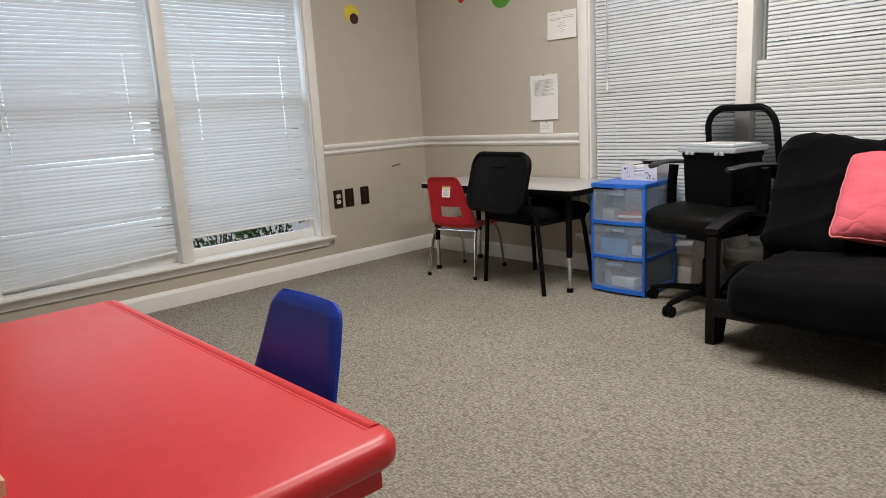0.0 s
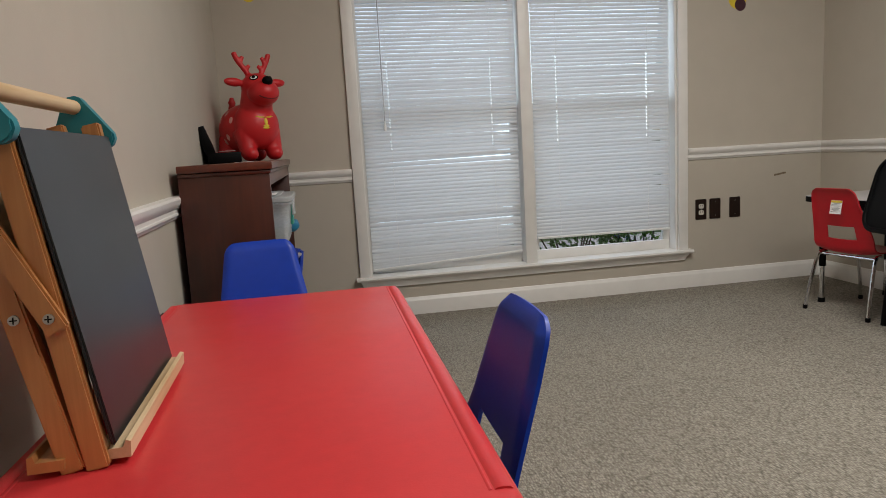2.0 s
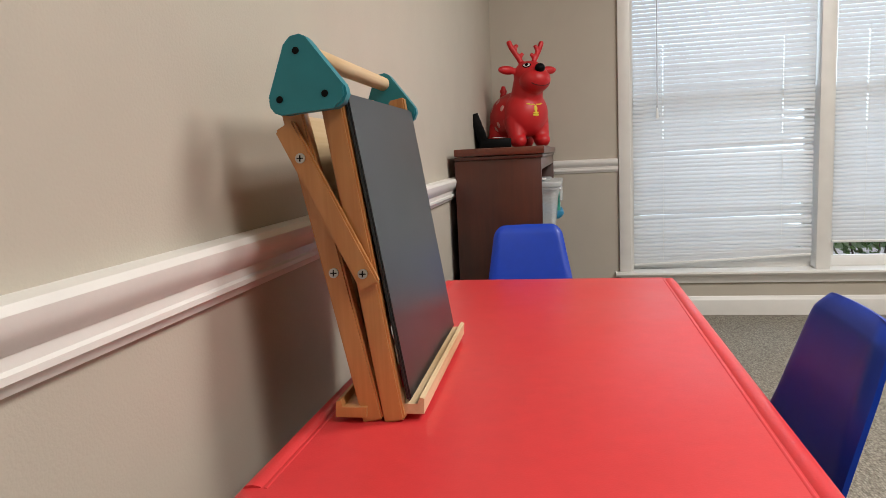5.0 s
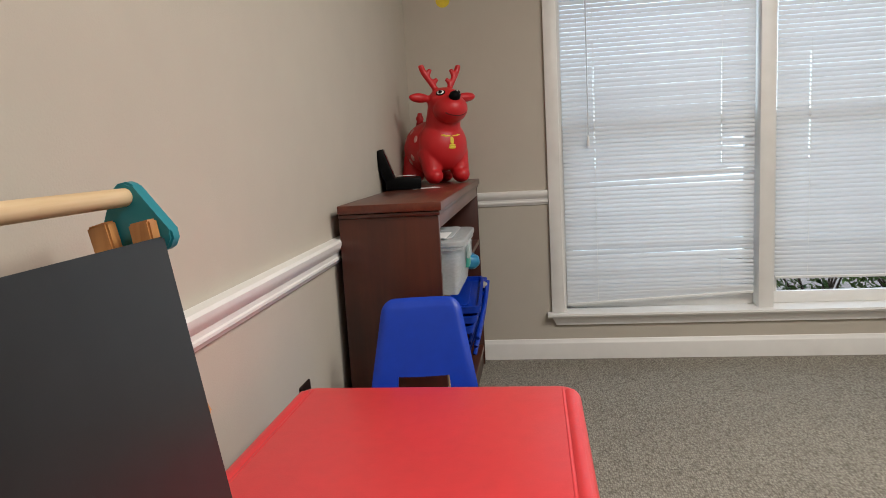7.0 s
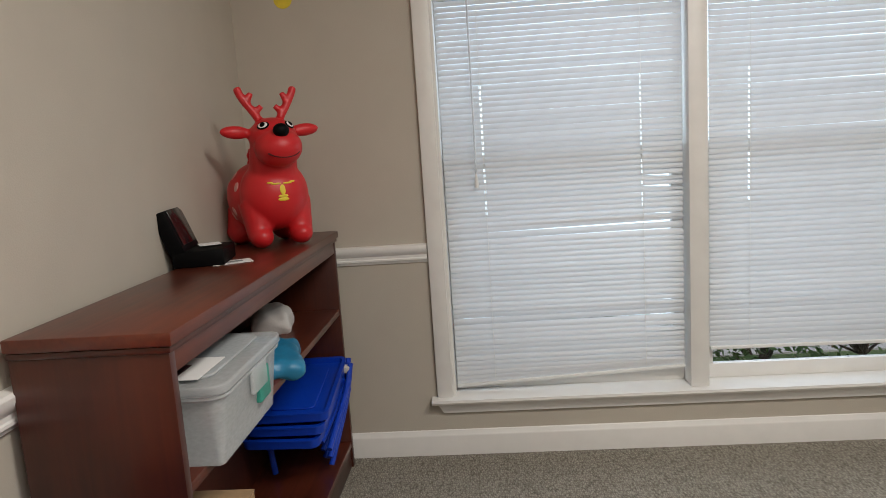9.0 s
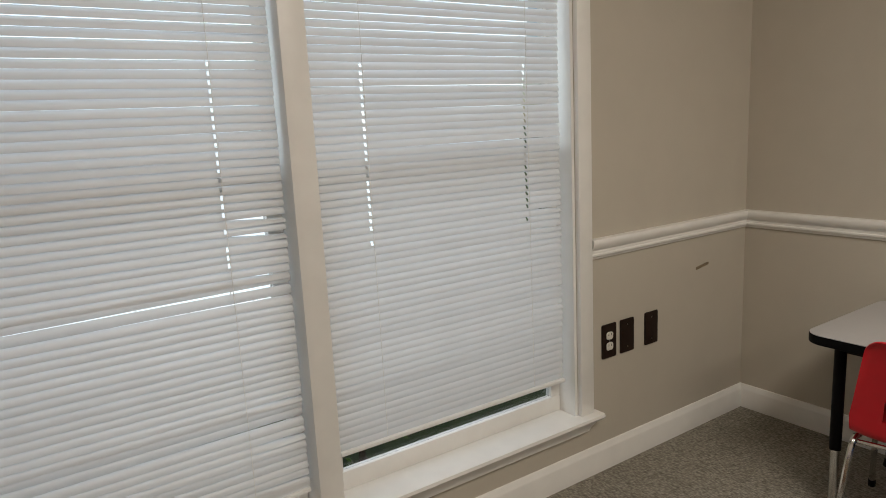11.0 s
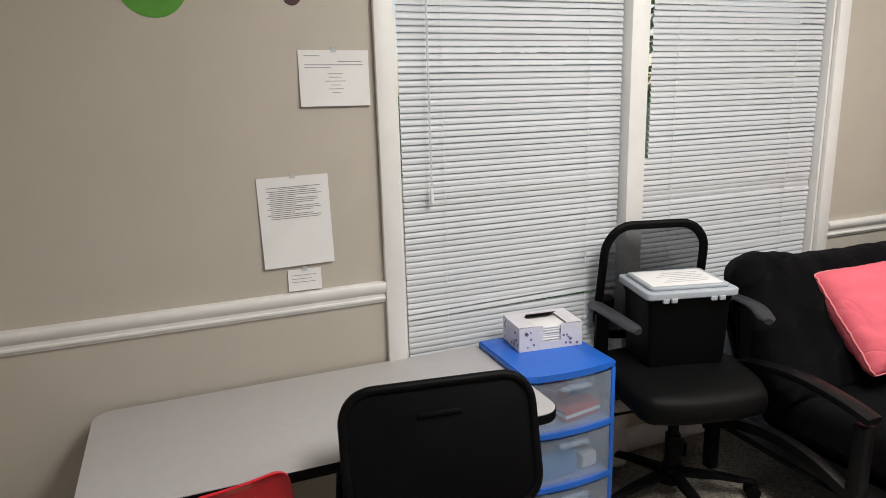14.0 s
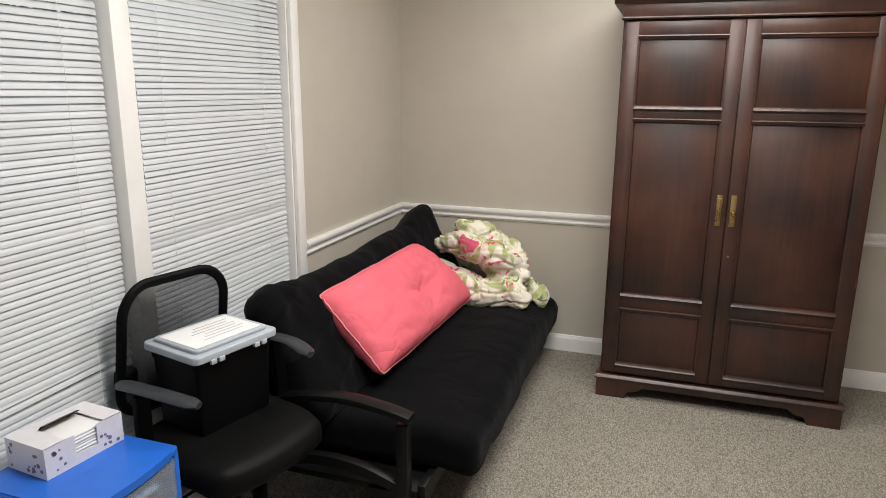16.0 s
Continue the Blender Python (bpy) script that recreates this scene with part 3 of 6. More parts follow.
def blind(m, x0, x1, zlow, style, label, bends=lambda z: 0.0, punched=True):
    """A mini blind of loose slats. style(z) gives the slat's extra drop, lean, turn and cut at its first end."""
    b = thing("window_blind", label, "blind", m, group="window blinds")
    y = 0.036
    part("headrail", box((x0, y - 0.014, HEAD - 0.03), (x1, y + 0.014, HEAD - 0.002), 0.002), M_VINYL, b)
    whole = slat_mesh(x1 - x0, punched=punched)
    short = slat_mesh(x1 - x0 - 0.048, False, 0.048, punched)
    bent = slat_mesh(x1 - x0, True, punched=False)
    plain = slat_mesh(x1 - x0, punched=False)
    rng = random.Random(int(x0 * 1000) + 7)
    z, lowest = HEAD - 0.045, None
    while z > zlow:
        drop, lean, turn, cut = style(z)
        s = new("slat", short if cut else bent if rng.random() < bends(z) else whole if 0.95 < z < 1.45 else plain)
        s.parent = b
        s.matrix_basis = pose(x0 + (0.048 if cut else 0), y, z - drop, turn + rng.uniform(-2, 2), -lean + rng.uniform(-0.10, 0.10), rng.uniform(-0.15, 0.15))
        lowest = (z - drop, lean)
        z -= 0.0207
    zb, lean = lowest
    part("bottom_rail", box((0, -0.011, -0.008), (x1 - x0, 0.011, 0.004), 0.003), M_VINYL, b, m=pose(x0, y, zb - 0.016, 0, -lean, 0))
    for f in (0.17, 0.83):
        xx = x0 + (x1 - x0) * f
        for dy in (-0.0135, 0.0135):
            part("ladder_cord", tube([(xx, y + dy, HEAD - 0.03), (xx, y + dy, zb + (f * (x1 - x0)) * math.tan(radians(lean)))], 0.0009, n=5), M_CORD, b)
    return b


CL = 60


def style_left(z):
    d, lean, turn = 0.0, 0.0, CL
    if 1.02 < z < 1.06:
        turn = 58
    if z < 0.885:
        d += 0.005
    if 0.885 < z < 0.905:
        turn, lean, d = 76, 0.9, 0.001
    if 0.86 < z < 0.885:
        turn, lean, d = 74, 0.3, 0.004
    if z < 0.56:
        d += 0.007
    if 0.535 < z < 0.575:
        turn, lean = 78, 0.3
    if z < 0.55:
        lean += 0.3
    if z < 0.47:
        turn = 60 + 9 * math.sin(z * 91)
    if z < 0.36:
        lean += (0.36 - z) * 38
        d -= (0.36 - z) * 0.1
    return d, lean, turn, False


def style_right(z):
    turn = CL + 1.5 * math.sin(z * 40)
    lean, d = 0.0, 0.0
    if z < 0.56:
        turn, d = 76, 0.0
        lean = -(0.56 - z) * 2.2
    if 0.545 < z < 0.58:
        turn = 50
    return d, lean, turn, False


def style_east(z):
    turn = CL - 1 + 2 * math.sin(z * 23)
    lean = 0.25 * math.sin(z * 7)
    d = 0.0
    if 0.70 < z < 0.74:
        turn, lean = 48, 0.8
    return d, lean, turn, False


def style_east_far(z):
    d, lean, turn = 0.0, 0.0, CL - 1 + 2 * math.sin(z * 31)
    if 1.255 < z < 1.29:
        turn, lean = 48, 0.3
    if 1.035 < z < 1.075:
        turn = 76
    if z < 0.8:
        lean = 0.6
    return d, lean, turn, z > 1.195


blind(M_A, AX0 + 0.019, AM0 - 0.008, 0.285, style_left, "white vinyl mini blind, bent slats sagging at the bottom", lambda z: 0.14 if z < 1.16 else 0.0)
blind(M_A, AM1 + 0.018, AX1 - 0.032, 0.395, style_right, "white vinyl mini blind, closed, ending above the sill", lambda z: 0.12 if z < 1.0 else 0.0)
blind(M_B, -BY1 + 0.028, -BM1 - 0.004, 0.285, style_east, "white vinyl mini blind, closed down to the sill", punched=False)
blind(M_B, -BM0 + 0.004, -BY0 - 0.016, 0.285, style_east_far, "white vinyl mini blind with shortened upper slats at the post", punched=False)
for m, x, zb in ((M_A, 0.905, 1.06), (M_B, -2.325, 1.10)):
    wand = thing("blind_wand", "clear plastic tilt wand hanging from a blind", "blind wand", m @ Matrix.Translation((x, 0.012, zb)))
    part("rod", tube([(0, 0, 0.05), (0, 0, HEAD - 0.04 - zb)], 0.0035, n=6), M_CLEAR, wand)
    part("tassel", tube([(0, 0, 0), (0, 0, 0.03), (0, 0, 0.055)], [0.008, 0.007, 0.003], n=8), M_VINYL, wand)


# ---- red table ----
def red_table():
    t = thing("play_table", "red moulded plastic children's table standing against the wall", "table", Matrix.Translation((0.416, 1.356, 0)))
    w, d, z = 0.602, 1.21, 0.585
    part("tabletop", slab(w, d, z - 0.048, z, 0.045, 0.02, 8), M_RED_TABLE, t)
    # raised bead that runs round the top, and the groove inside it
    bead = bmesh.new()
    for s in (1, -1):
        sweep(bead, [(s * (w / 2 - 0.022), -d / 2 + 0.05, z - 0.001), (s * (w / 2 - 0.022), d / 2 - 0.04, z - 0.001)], 0.011, 0.004, n=8)
    part("bead", bead, M_RED_TABLE, t)
    groove = bmesh.new()
    for s in (1, -1):
        sweep(groove, [(s * (w / 2 - 0.036), -d / 2 + 0.05, z), (s * (w / 2 - 0.036), d / 2 - 0.03, z)], 0.0022, 0.0009, n=6)
    part("groove", groove, M_RED_TABLE, t)
    ap = bmesh.new()
    for a, b in (((-w / 2 + 0.03, -d / 2 + 0.03), (w / 2 - 0.03, -d / 2 + 0.045)), ((-w / 2 + 0.03, d / 2 - 0.045), (w / 2 - 0.03, d / 2 - 0.03)),
                 ((-w / 2 + 0.03, -d / 2 + 0.045), (-w / 2 + 0.045, d / 2 - 0.045)), ((w / 2 - 0.045, -d / 2 + 0.045), (w / 2 - 0.03, d / 2 - 0.045))):
        add_box(ap, (*a, z - 0.085), (*b, z - 0.046))
    part("apron", ap, M_RED_TABLE, t)
    for sx in (-1, 1):
        for sy in (-1, 1):
            x, y = sx * (w / 2 - 0.075), sy * (d / 2 - 0.085)
            part("leg", tube([(x, y, z - 0.05), (x, y, 0.30), (x, y, 0)], [0.038, 0.034, 0.028], n=14), M_RED_TABLE, t)


red_table()


# ---- small shell chairs ----
def shell(material, parent):
    """One moulded seat-and-back shell with a hand slot, facing +y, seat top near 0.345."""
    prof = arc([(0, 0.185, 0.318), (0, 0.165, 0.340), (0, 0.05, 0.343), (0, -0.09, 0.336), (0, -0.155, 0.352), (0, -0.172, 0.405), (0, -0.185, 0.46), (0, -0.218, 0.57), (0, -0.242, 0.648), (0, -0.248, 0.664), (0, -0.251, 0.675), (0, -0.2525, 0.680), (0, -0.253, 0.682)], 4)
    n = len(prof)
    bm = bmesh.new()
    nu = 25
    rows = []
    for i, p in enumerate(prof):
        f = i / (n - 1)
        half = 0.168 if f < 0.35 else 0.168 - 0.050 * max(0, min(1, (p.z - 0.40) / 0.28))
        if f > 0.6 and p.z > 0.644:
            half -= 0.038 - math.sqrt(max(0, 0.038 ** 2 - min(0.038, p.z - 0.644) ** 2))
        if f < 0.08:
            half -= 0.02 * ((0.08 - f) / 0.08) ** 2
        row = []
        for k in range(nu):
            u = 2 * k / (nu - 1) - 1
            back = max(0, min(1, (f - 0.45) / 0.15))
            curl = min(1, math.hypot(max(0, (abs(u) - 0.86) / 0.14), max(0, (p.z - 0.655) / 0.027)))
            wrap = (0.005 * u * u - 0.013 * curl * curl) * back
            dip = -0.012 * (1 - u * u) * (1 - back) + 0.008 * u ** 4 * (1 - back)
            row.append(bm.verts.new((half * u, p.y + wrap, p.z + dip)))
        rows.append(row)
    for i in range(n - 1):
        for k in range(nu - 1):
            f = (i + 0.5) / (n - 1)
            if 0.43 < f < 0.52 and 5 < k < nu - 7:
                continue
            bm.faces.new((rows[i][k], rows[i][k + 1], rows[i + 1][k + 1], rows[i + 1][k]))
    # a second skin 7 mm behind the first, and the narrow wall that joins their edges
    inner = {}
    for i, row in enumerate(rows):
        way = (prof[min(i + 1, n - 1)] - prof[max(i - 1, 0)]).normalized()
        for v in row:
            inner[v] = bm.verts.new(v.co + Vector((0, -way.z, way.y)) * (0.007 if i < n - 2 else 0.004))
    borders = [[lp.vert for lp in (e.link_loops[0], e.link_loops[0].link_loop_next)] for e in bm.edges if len(e.link_faces) == 1]
    for f in bm.faces[:]:
        bm.faces.new([inner[v] for v in reversed(f.verts[:])])
    for a, b in borders:
        bm.faces.new((b, a, inner[a], inner[b]))
    part("shell", bm, material, parent)


def kid_chair(material, m, label, sticker=False):
    c = thing("child_chair", label, "chair", m, group="children's chairs")
    shell(material, c)
    for s in (-1, 1):
        part("leg", tube(arc([(s * 0.150, -0.10, 0.322), (s * 0.160, -0.150, 0.305), (s * 0.172, -0.190, 0.15), (s * 0.180, -0.215, 0.012)], 5), 0.0095, n=8), M_CHROME, c)
        part("leg", tube(arc([(s * 0.145, 0.06, 0.322), (s * 0.150, 0.120, 0.305), (s * 0.158, 0.165, 0.15), (s * 0.163, 0.185, 0.012)], 5), 0.0095, n=8), M_CHROME, c)
        for x, y in ((0.180, -0.215), (0.163, 0.185)):
            part("foot_cap", tube([(s * x, y, 0), (s * x, y, 0.022)], 0.012, n=8), M_BLACKPL, c)
    part("cross_bar", tube([(-0.155, -0.135, 0.308), (0.155, -0.135, 0.308)], 0.008, n=8), M_CHROME, c)
    part("cross_bar", tube([(-0.15, 0.10, 0.312), (0.15, 0.10, 0.312)], 0.008, n=8), M_CHROME, c)
    if sticker:
        st = pose(0.012, -0.2465, 0.582, 90 - 11, 0, 0)
        lab = part("sticker", box((-0.031, -0.035, -0.0006), (0.031, 0.035, 0.0012)), M_PAPER, c, "white warning sticker", m=st)
        part("sticker_band", box((-0.030, 0.024, 0.0012), (0.030, 0.034, 0.0024)), M_YELLOW, lab, "yellow band", m=st)
        bars = bmesh.new()
        for k in range(8):
            add_box(bars, (-0.026 if k % 3 else -0.01, 0.018 - k * 0.0062, 0.0012), (0.026 - 0.008 * (k % 2), 0.0205 - k * 0.0062, 0.0020))
        part("sticker_text", bars, M_INK, lab, m=st)
    return c


kid_chair(M_RED, pose(3.240, 3.110, 0, 0, 0, -78) @ Matrix.Diagonal((0.96, 1, 0.945, 1)), "red plastic child's chair with chrome legs at the grey table", True)
kid_chair(M_BLUE, pose(0.348, 2.128, 0, 0, 0, 187) @ Matrix.Diagonal((0.90, 1, 1.0, 1)), "blue plastic child's chair at the red table's end")
kid_chair(M_BLUE, pose(0.588, 1.204, 0, 0, 0, 90), "blue plastic child's chair pushed in beside the red table")


# ---- table-top easel ----
def easel():
    e = thing("tabletop_easel", "beech table easel with a chalkboard and teal ends", "easel", Matrix.Translation((0.185, 1.169, 0.5855)) @ pose(0, 0, 0, 0, 0, 1.6) @ Matrix.Diagonal((1, 1.04, 1.0, 1)))
    off = Vector((-0.18, -1.22, -0.575))

    def bar(name, a, b, y0, y1, w, material, parent=e, label=""):
        """A flat strip from a to b in the x-z plane."""
        a, b = Vector((a[0], 0, a[1])), Vector((b[0], 0, b[1]))
        d = (b - a).normalized()
        s = Vector((d.z, 0, -d.x)) * (w / 2)
        ring = [a - s, a + s, b + s, b - s]
        bm = stack([[p + Vector((0, y, 0)) + off for p in ring] for y in (y0, y1)])
        bmesh.ops.bevel(bm, geom=bm.edges[:], offset=0.0025, segments=2, affect="EDGES")
        return part(name, bm, material, parent, label)

    def end(y0, y1):
        bar("leg", (0.232, 0.575), (0.1454, 1.004), y0, y1, 0.027, M_BEECH)
        bar("leg", (0.204, 0.575), (0.0923, 1.003), y0, y1, 0.027, M_BEECH)

    end(1.036, 1.056)
    end(1.382, 1.402)
    bar("brace", (0.0955, 0.9486), (0.203, 0.750), 1.026, 1.036, 0.026, M_BEECH)
    bar("brace", (0.0955, 0.9486), (0.203, 0.750), 1.402, 1.412, 0.026, M_BEECH)
    board = bar("chalkboard", (0.249, 0.600), (0.167, 0.984), 1.042, 1.398, 0.006, M_SLATE, label="dark grey chalkboard panel")
    bar("back_panel", (0.172, 0.640), (0.086, 0.965), 1.056, 1.382, 0.005, M_PINE)
    # teal end caps with rounded corners
    tri = [Vector((0.098, 0, 0.976)), Vector((0.1617, 0, 0.981)), Vector((0.117, 0, 1.036))]
    turn_sign = -1 if Vector((0, 1, 0)).cross(tri[1] - tri[0]).dot(tri[0] - tri[2]) > 0 else 1
    for y0, y1 in ((1.016, 1.036), (1.402, 1.422)):
        ring = []
        for i in range(3):
            p, a, b = tri[i], tri[i - 1], tri[(i + 1) % 3]
            n1 = Vector((0, 1, 0)).cross(p - a).normalized() * -turn_sign
            n2 = Vector((0, 1, 0)).cross(b - p).normalized() * -turn_sign
            for k in range(6):
                d = n1.lerp(n2, k / 5).normalized()
                ring.append(p + d * 0.016)
        bm = stack([[p + Vector((0, y, 0)) + off for p in ring] for y in (y0, y1)])
        bmesh.ops.bevel(bm, geom=[ed for ed in bm.edges if abs(ed.verts[0].co.y - ed.verts[1].co.y) < 1e-5], offset=0.003, segments=2, affect="EDGES")
        cap = part("end_cap", bm, M_TEAL, e, "teal painted wooden triangle")
        ys = y0 - 0.001 if y0 < 1.2 else y1 - 0.001
        for x, z in ((0.117, 1.0325), (0.152, 0.982), (0.0965, 0.978)):
            part("screw", disc(bmesh.new(), Vector((x, ys, z)) + off, (0, 1, 0), 0.0042, 0.002, 10), M_BLACKMETAL, cap)
    part("handle_rod", tube([Vector((0.118, 1.03, 1.033)) + off, Vector((0.118, 1.41, 1.033)) + off], 0.0115, n=14), M_PINE, e, "round pale wooden carrying rod")
    for x, z, y in ((0.117, 0.909, 1.024), (0.154, 0.767, 1.034), (0.194, 0.767, 1.024), (0.166, 0.977, 1.040)):
        sc = part("screw", disc(bmesh.new(), Vector((x, y, z)) + off, (0, 1, 0), 0.0062, 0.003, 12), M_STEEL, e)
        cross = bmesh.new()
        add_box(cross, Vector((x - 0.004, y - 0.0006, z - 0.0007)) + off, Vector((x + 0.004, y + 0.001, z + 0.0007)) + off)
        add_box(cross, Vector((x - 0.0007, y - 0.0007, z - 0.004)) + off, Vector((x + 0.0007, y + 0.001, z + 0.004)) + off)
        part("slot", cross, M_BLACKPL, sc)
    # chalk ledges, front and back, with raised lips
    led = [(0, 0), (0.040, 0), (0.040, 0.020), (0.034, 0.022), (0.031, 0.013), (0.006, 0.013), (0, 0.013)]
    part("ledge", prism(led, Vector((0.228, 1.044, 0.583)) + off, Vector((0.228, 1.412, 0.583)) + off, (1, 0, 0)), M_PINE, e, "pale chalk ledge")
    part("ledge", prism(led, Vector((0.197, 1.030, 0.583)) + off, Vector((0.197, 1.412, 0.583)) + off, (-1, 0, 0)), M_BEECH, e)
    # the whole frame leans a little less than its ends are cut for
    for ob in e.children_recursive:
        for v in ob.data.vertices:
            v.co.x += 0.064 * (v.co.z - 0.025)


easel()


# ---- bookcase and what stands on it ----
def bookcase():
    x0, x1, y0, y1, h = 0.0, 0.302, 0.0, 1.37, 0.935
    b = thing("bookcase", "low mahogany bookcase with one shelf against the wall", "bookcase", Matrix.Translation((0.062, 2.515, 0)))
    part("top", box((x0, y0 - 0.012, h - 0.026), (x1 + 0.008, y1 + 0.012, h), 0.004), M_MAHOG_LIT, b)
    part("moulding", box((x0, y0 - 0.006, h - 0.040), (x1 + 0.002, y1 + 0.006, h - 0.027), 0.004), M_MAHOG, b)
    # lighter wood colour stands in for the window light reflected on this rail
    part("front_rail", box((x1 - 0.024, y0 + 0.022, h - 0.082), (x1 - 0.006, y1 - 0.022, h - 0.041), 0.002), M_MAHOG_LIT, b)
    part("side_panel", box((x0, y0, 0), (x1 - 0.004, y0 + 0.022, h - 0.04), 0.002), M_MAHOG, b)
    part("side_panel", box((x0, y1 - 0.022, 0), (x1 - 0.004, y1, h - 0.04), 0.002), M_MAHOG, b)
    part("back_panel", box((x0, y0 + 0.022, 0.02), (x0 + 0.008, y1 - 0.022, h - 0.04)), M_MAHOG, b)
    part("shelf", box((x0 + 0.008, y0 + 0.022, 0.616), (x1 - 0.006, y1 - 0.022, 0.638), 0.002), M_MAHOG_LIT, b)
    part("shelf", box((x0 + 0.008, y0 + 0.022, 0.082), (x1 - 0.006, y1 - 0.022, 0.104), 0.002), M_MAHOG_LIT, b)
    part("plinth", box((x0 + 0.008, y0 + 0.022, 0), (x1 - 0.012, y1 - 0.022, 0.080), 0.002), M_MAHOG, b)


bookcase()


def rounded_tub(w, d, h, taper, r, wall, lip):
    """An open tub with walls, a floor and a rolled lip."""
    rings = []
    for z, o in ((0.0, taper), (h, 0.0), (h, -lip), (h + 0.006, -lip), (h + 0.006, wall), (wall, taper + wall)):
        rings.append([(x, y, z) for x, y in outline(w - 2 * o, d - 2 * o, max(r - o, 0.004), 4)])
    return stack(rings)


def storage_bin():
    t = thing("storage_bin", "clear plastic storage bin with a lid on the bookcase shelf", "storage bin", pose(0.268, 2.765, 0.6385))
    part("tub", rounded_tub(0.29, 0.36, 0.142, 0.018, 0.03, 0.003, 0.008), M_CLEAR, t)
    lid = part("lid", slab(0.312, 0.385, 0.1495, 0.170, 0.035, 0.006), M_CLEAR, t)
    part("lid_rib", slab(0.23, 0.30, 0.1705, 0.177, 0.03, 0.003), M_CLEAR, lid)
    part("label_sheet", box((-0.05, -0.17, 0.1778), (0.10, -0.03, 0.1788)), M_PAPER, t, "printed white paper sheet")
    part("picture", box((-0.03, -0.15, 0.1790), (0.05, -0.08, 0.1796)), M_PURPLE, t)
    part("latch", box((0.145, -0.03, 0.09), (0.155, 0.06, 0.147), 0.004), M_CLEAR, t)
    part("label", box((0.132, 0.03, 0.05), (0.145, 0.10, 0.12), 0.003), M_GREENITEM, t, "green label")


storage_bin()
t = thing("cardboard_box", "brown cardboard carton on the lower bookcase shelf", "box", pose(0.235, 2.70, 0.1045))
part("body", box((-0.15, -0.14, 0), (0.125, 0.13, 0.36), 0.004), M_CARD, t)
part("flap", box((-0.15, -0.14, 0.3605), (0.125, -0.006, 0.364), 0.001), M_CARD, t)
part("flap", box((-0.15, -0.002, 0.3605), (0.125, 0.13, 0.364), 0.001), M_CARD, t)
bm = bmesh.new()
for k in range(4):
    add_box(bm, (0.1252, -0.09 + 0.01 * (k % 2), 0.30 - k * 0.05), (0.1262, 0.08 - 0.02 * (k % 3), 0.318 - k * 0.05))
part("print", bm, M_INK, t)

t = thing("teal_pouch", "crumpled teal plastic pouch lying on the shelf", "pouch", pose(0.315, 3.20, 0.665, 4, 8, 20))
part("pouch", soft_slab(0.15, 0.24, 0.05, 0.022, 16, 0.008, 0.008, 16, 3, 0.006), M_TEALBAG, t)
t = thing("folded_cloth", "grey-white folded cloth on the shelf", "cloth", pose(0.185, 3.60, 0.678, 0, 0, 15))
part("cloth", soft_slab(0.13, 0.17, 0.075, 0.034, 14, 0.01, 0.014, 13, 6), M_WHITEBAG, t)


def blue_stools():
    """Three folded blue plastic stools stacked on the lower shelf: rimmed seats with folded tube legs."""
    for k in range(3):
        s = thing("folding_stool", "folded blue plastic stool stacked on the lower shelf", "stool", pose(0.225 + 0.012 * k, 3.64, 0.315 + 0.045 * k, 8, 0, -2 + 2 * k), group="stools")
        part("seat", slab(0.25, 0.40, 0, 0.008, 0.03, 0.003), M_BLUE, s)
        part("rim", rounded_tub(0.262, 0.412, 0.026, 0.002, 0.03, 0.012, 0.002), M_BLUE, s, m=Matrix.Translation((0, 0, -0.006)))
        part("panel", slab(0.15, 0.30, 0.0085, 0.014, 0.02, 0.002), M_BLUE, s)
        for n, (dx, dy) in enumerate(((0.0, 0.0), (0.014, -0.045))):
            part("leg", tube(arc([(0.138 + dx, 0.205 + dy, 0.016), (0.125 + dx, 0.13 + dy, -0.06), (0.072 + dx + 0.02 * n, 0.02 - 0.06 * k + dy, -0.19 + 0.02 * k)], 4), 0.0105, n=9), M_BLUE, s)
        part("hinge_clip", box((0.128, 0.135, -0.012), (0.150, 0.165, 0.012), 0.003), M_CREAM if k == 2 else M_BLUE, s)
        if k == 0:
            for x, y, z in ((-0.10, -0.06, -0.19), (-0.10, 0.17, -0.233), (0.02, 0.19, -0.236)):
                part("leg", tube([(x, y, 0.0), (x + 0.01, y, z - 0.006)], 0.011, n=8), M_BLUE, s)


blue_stools()


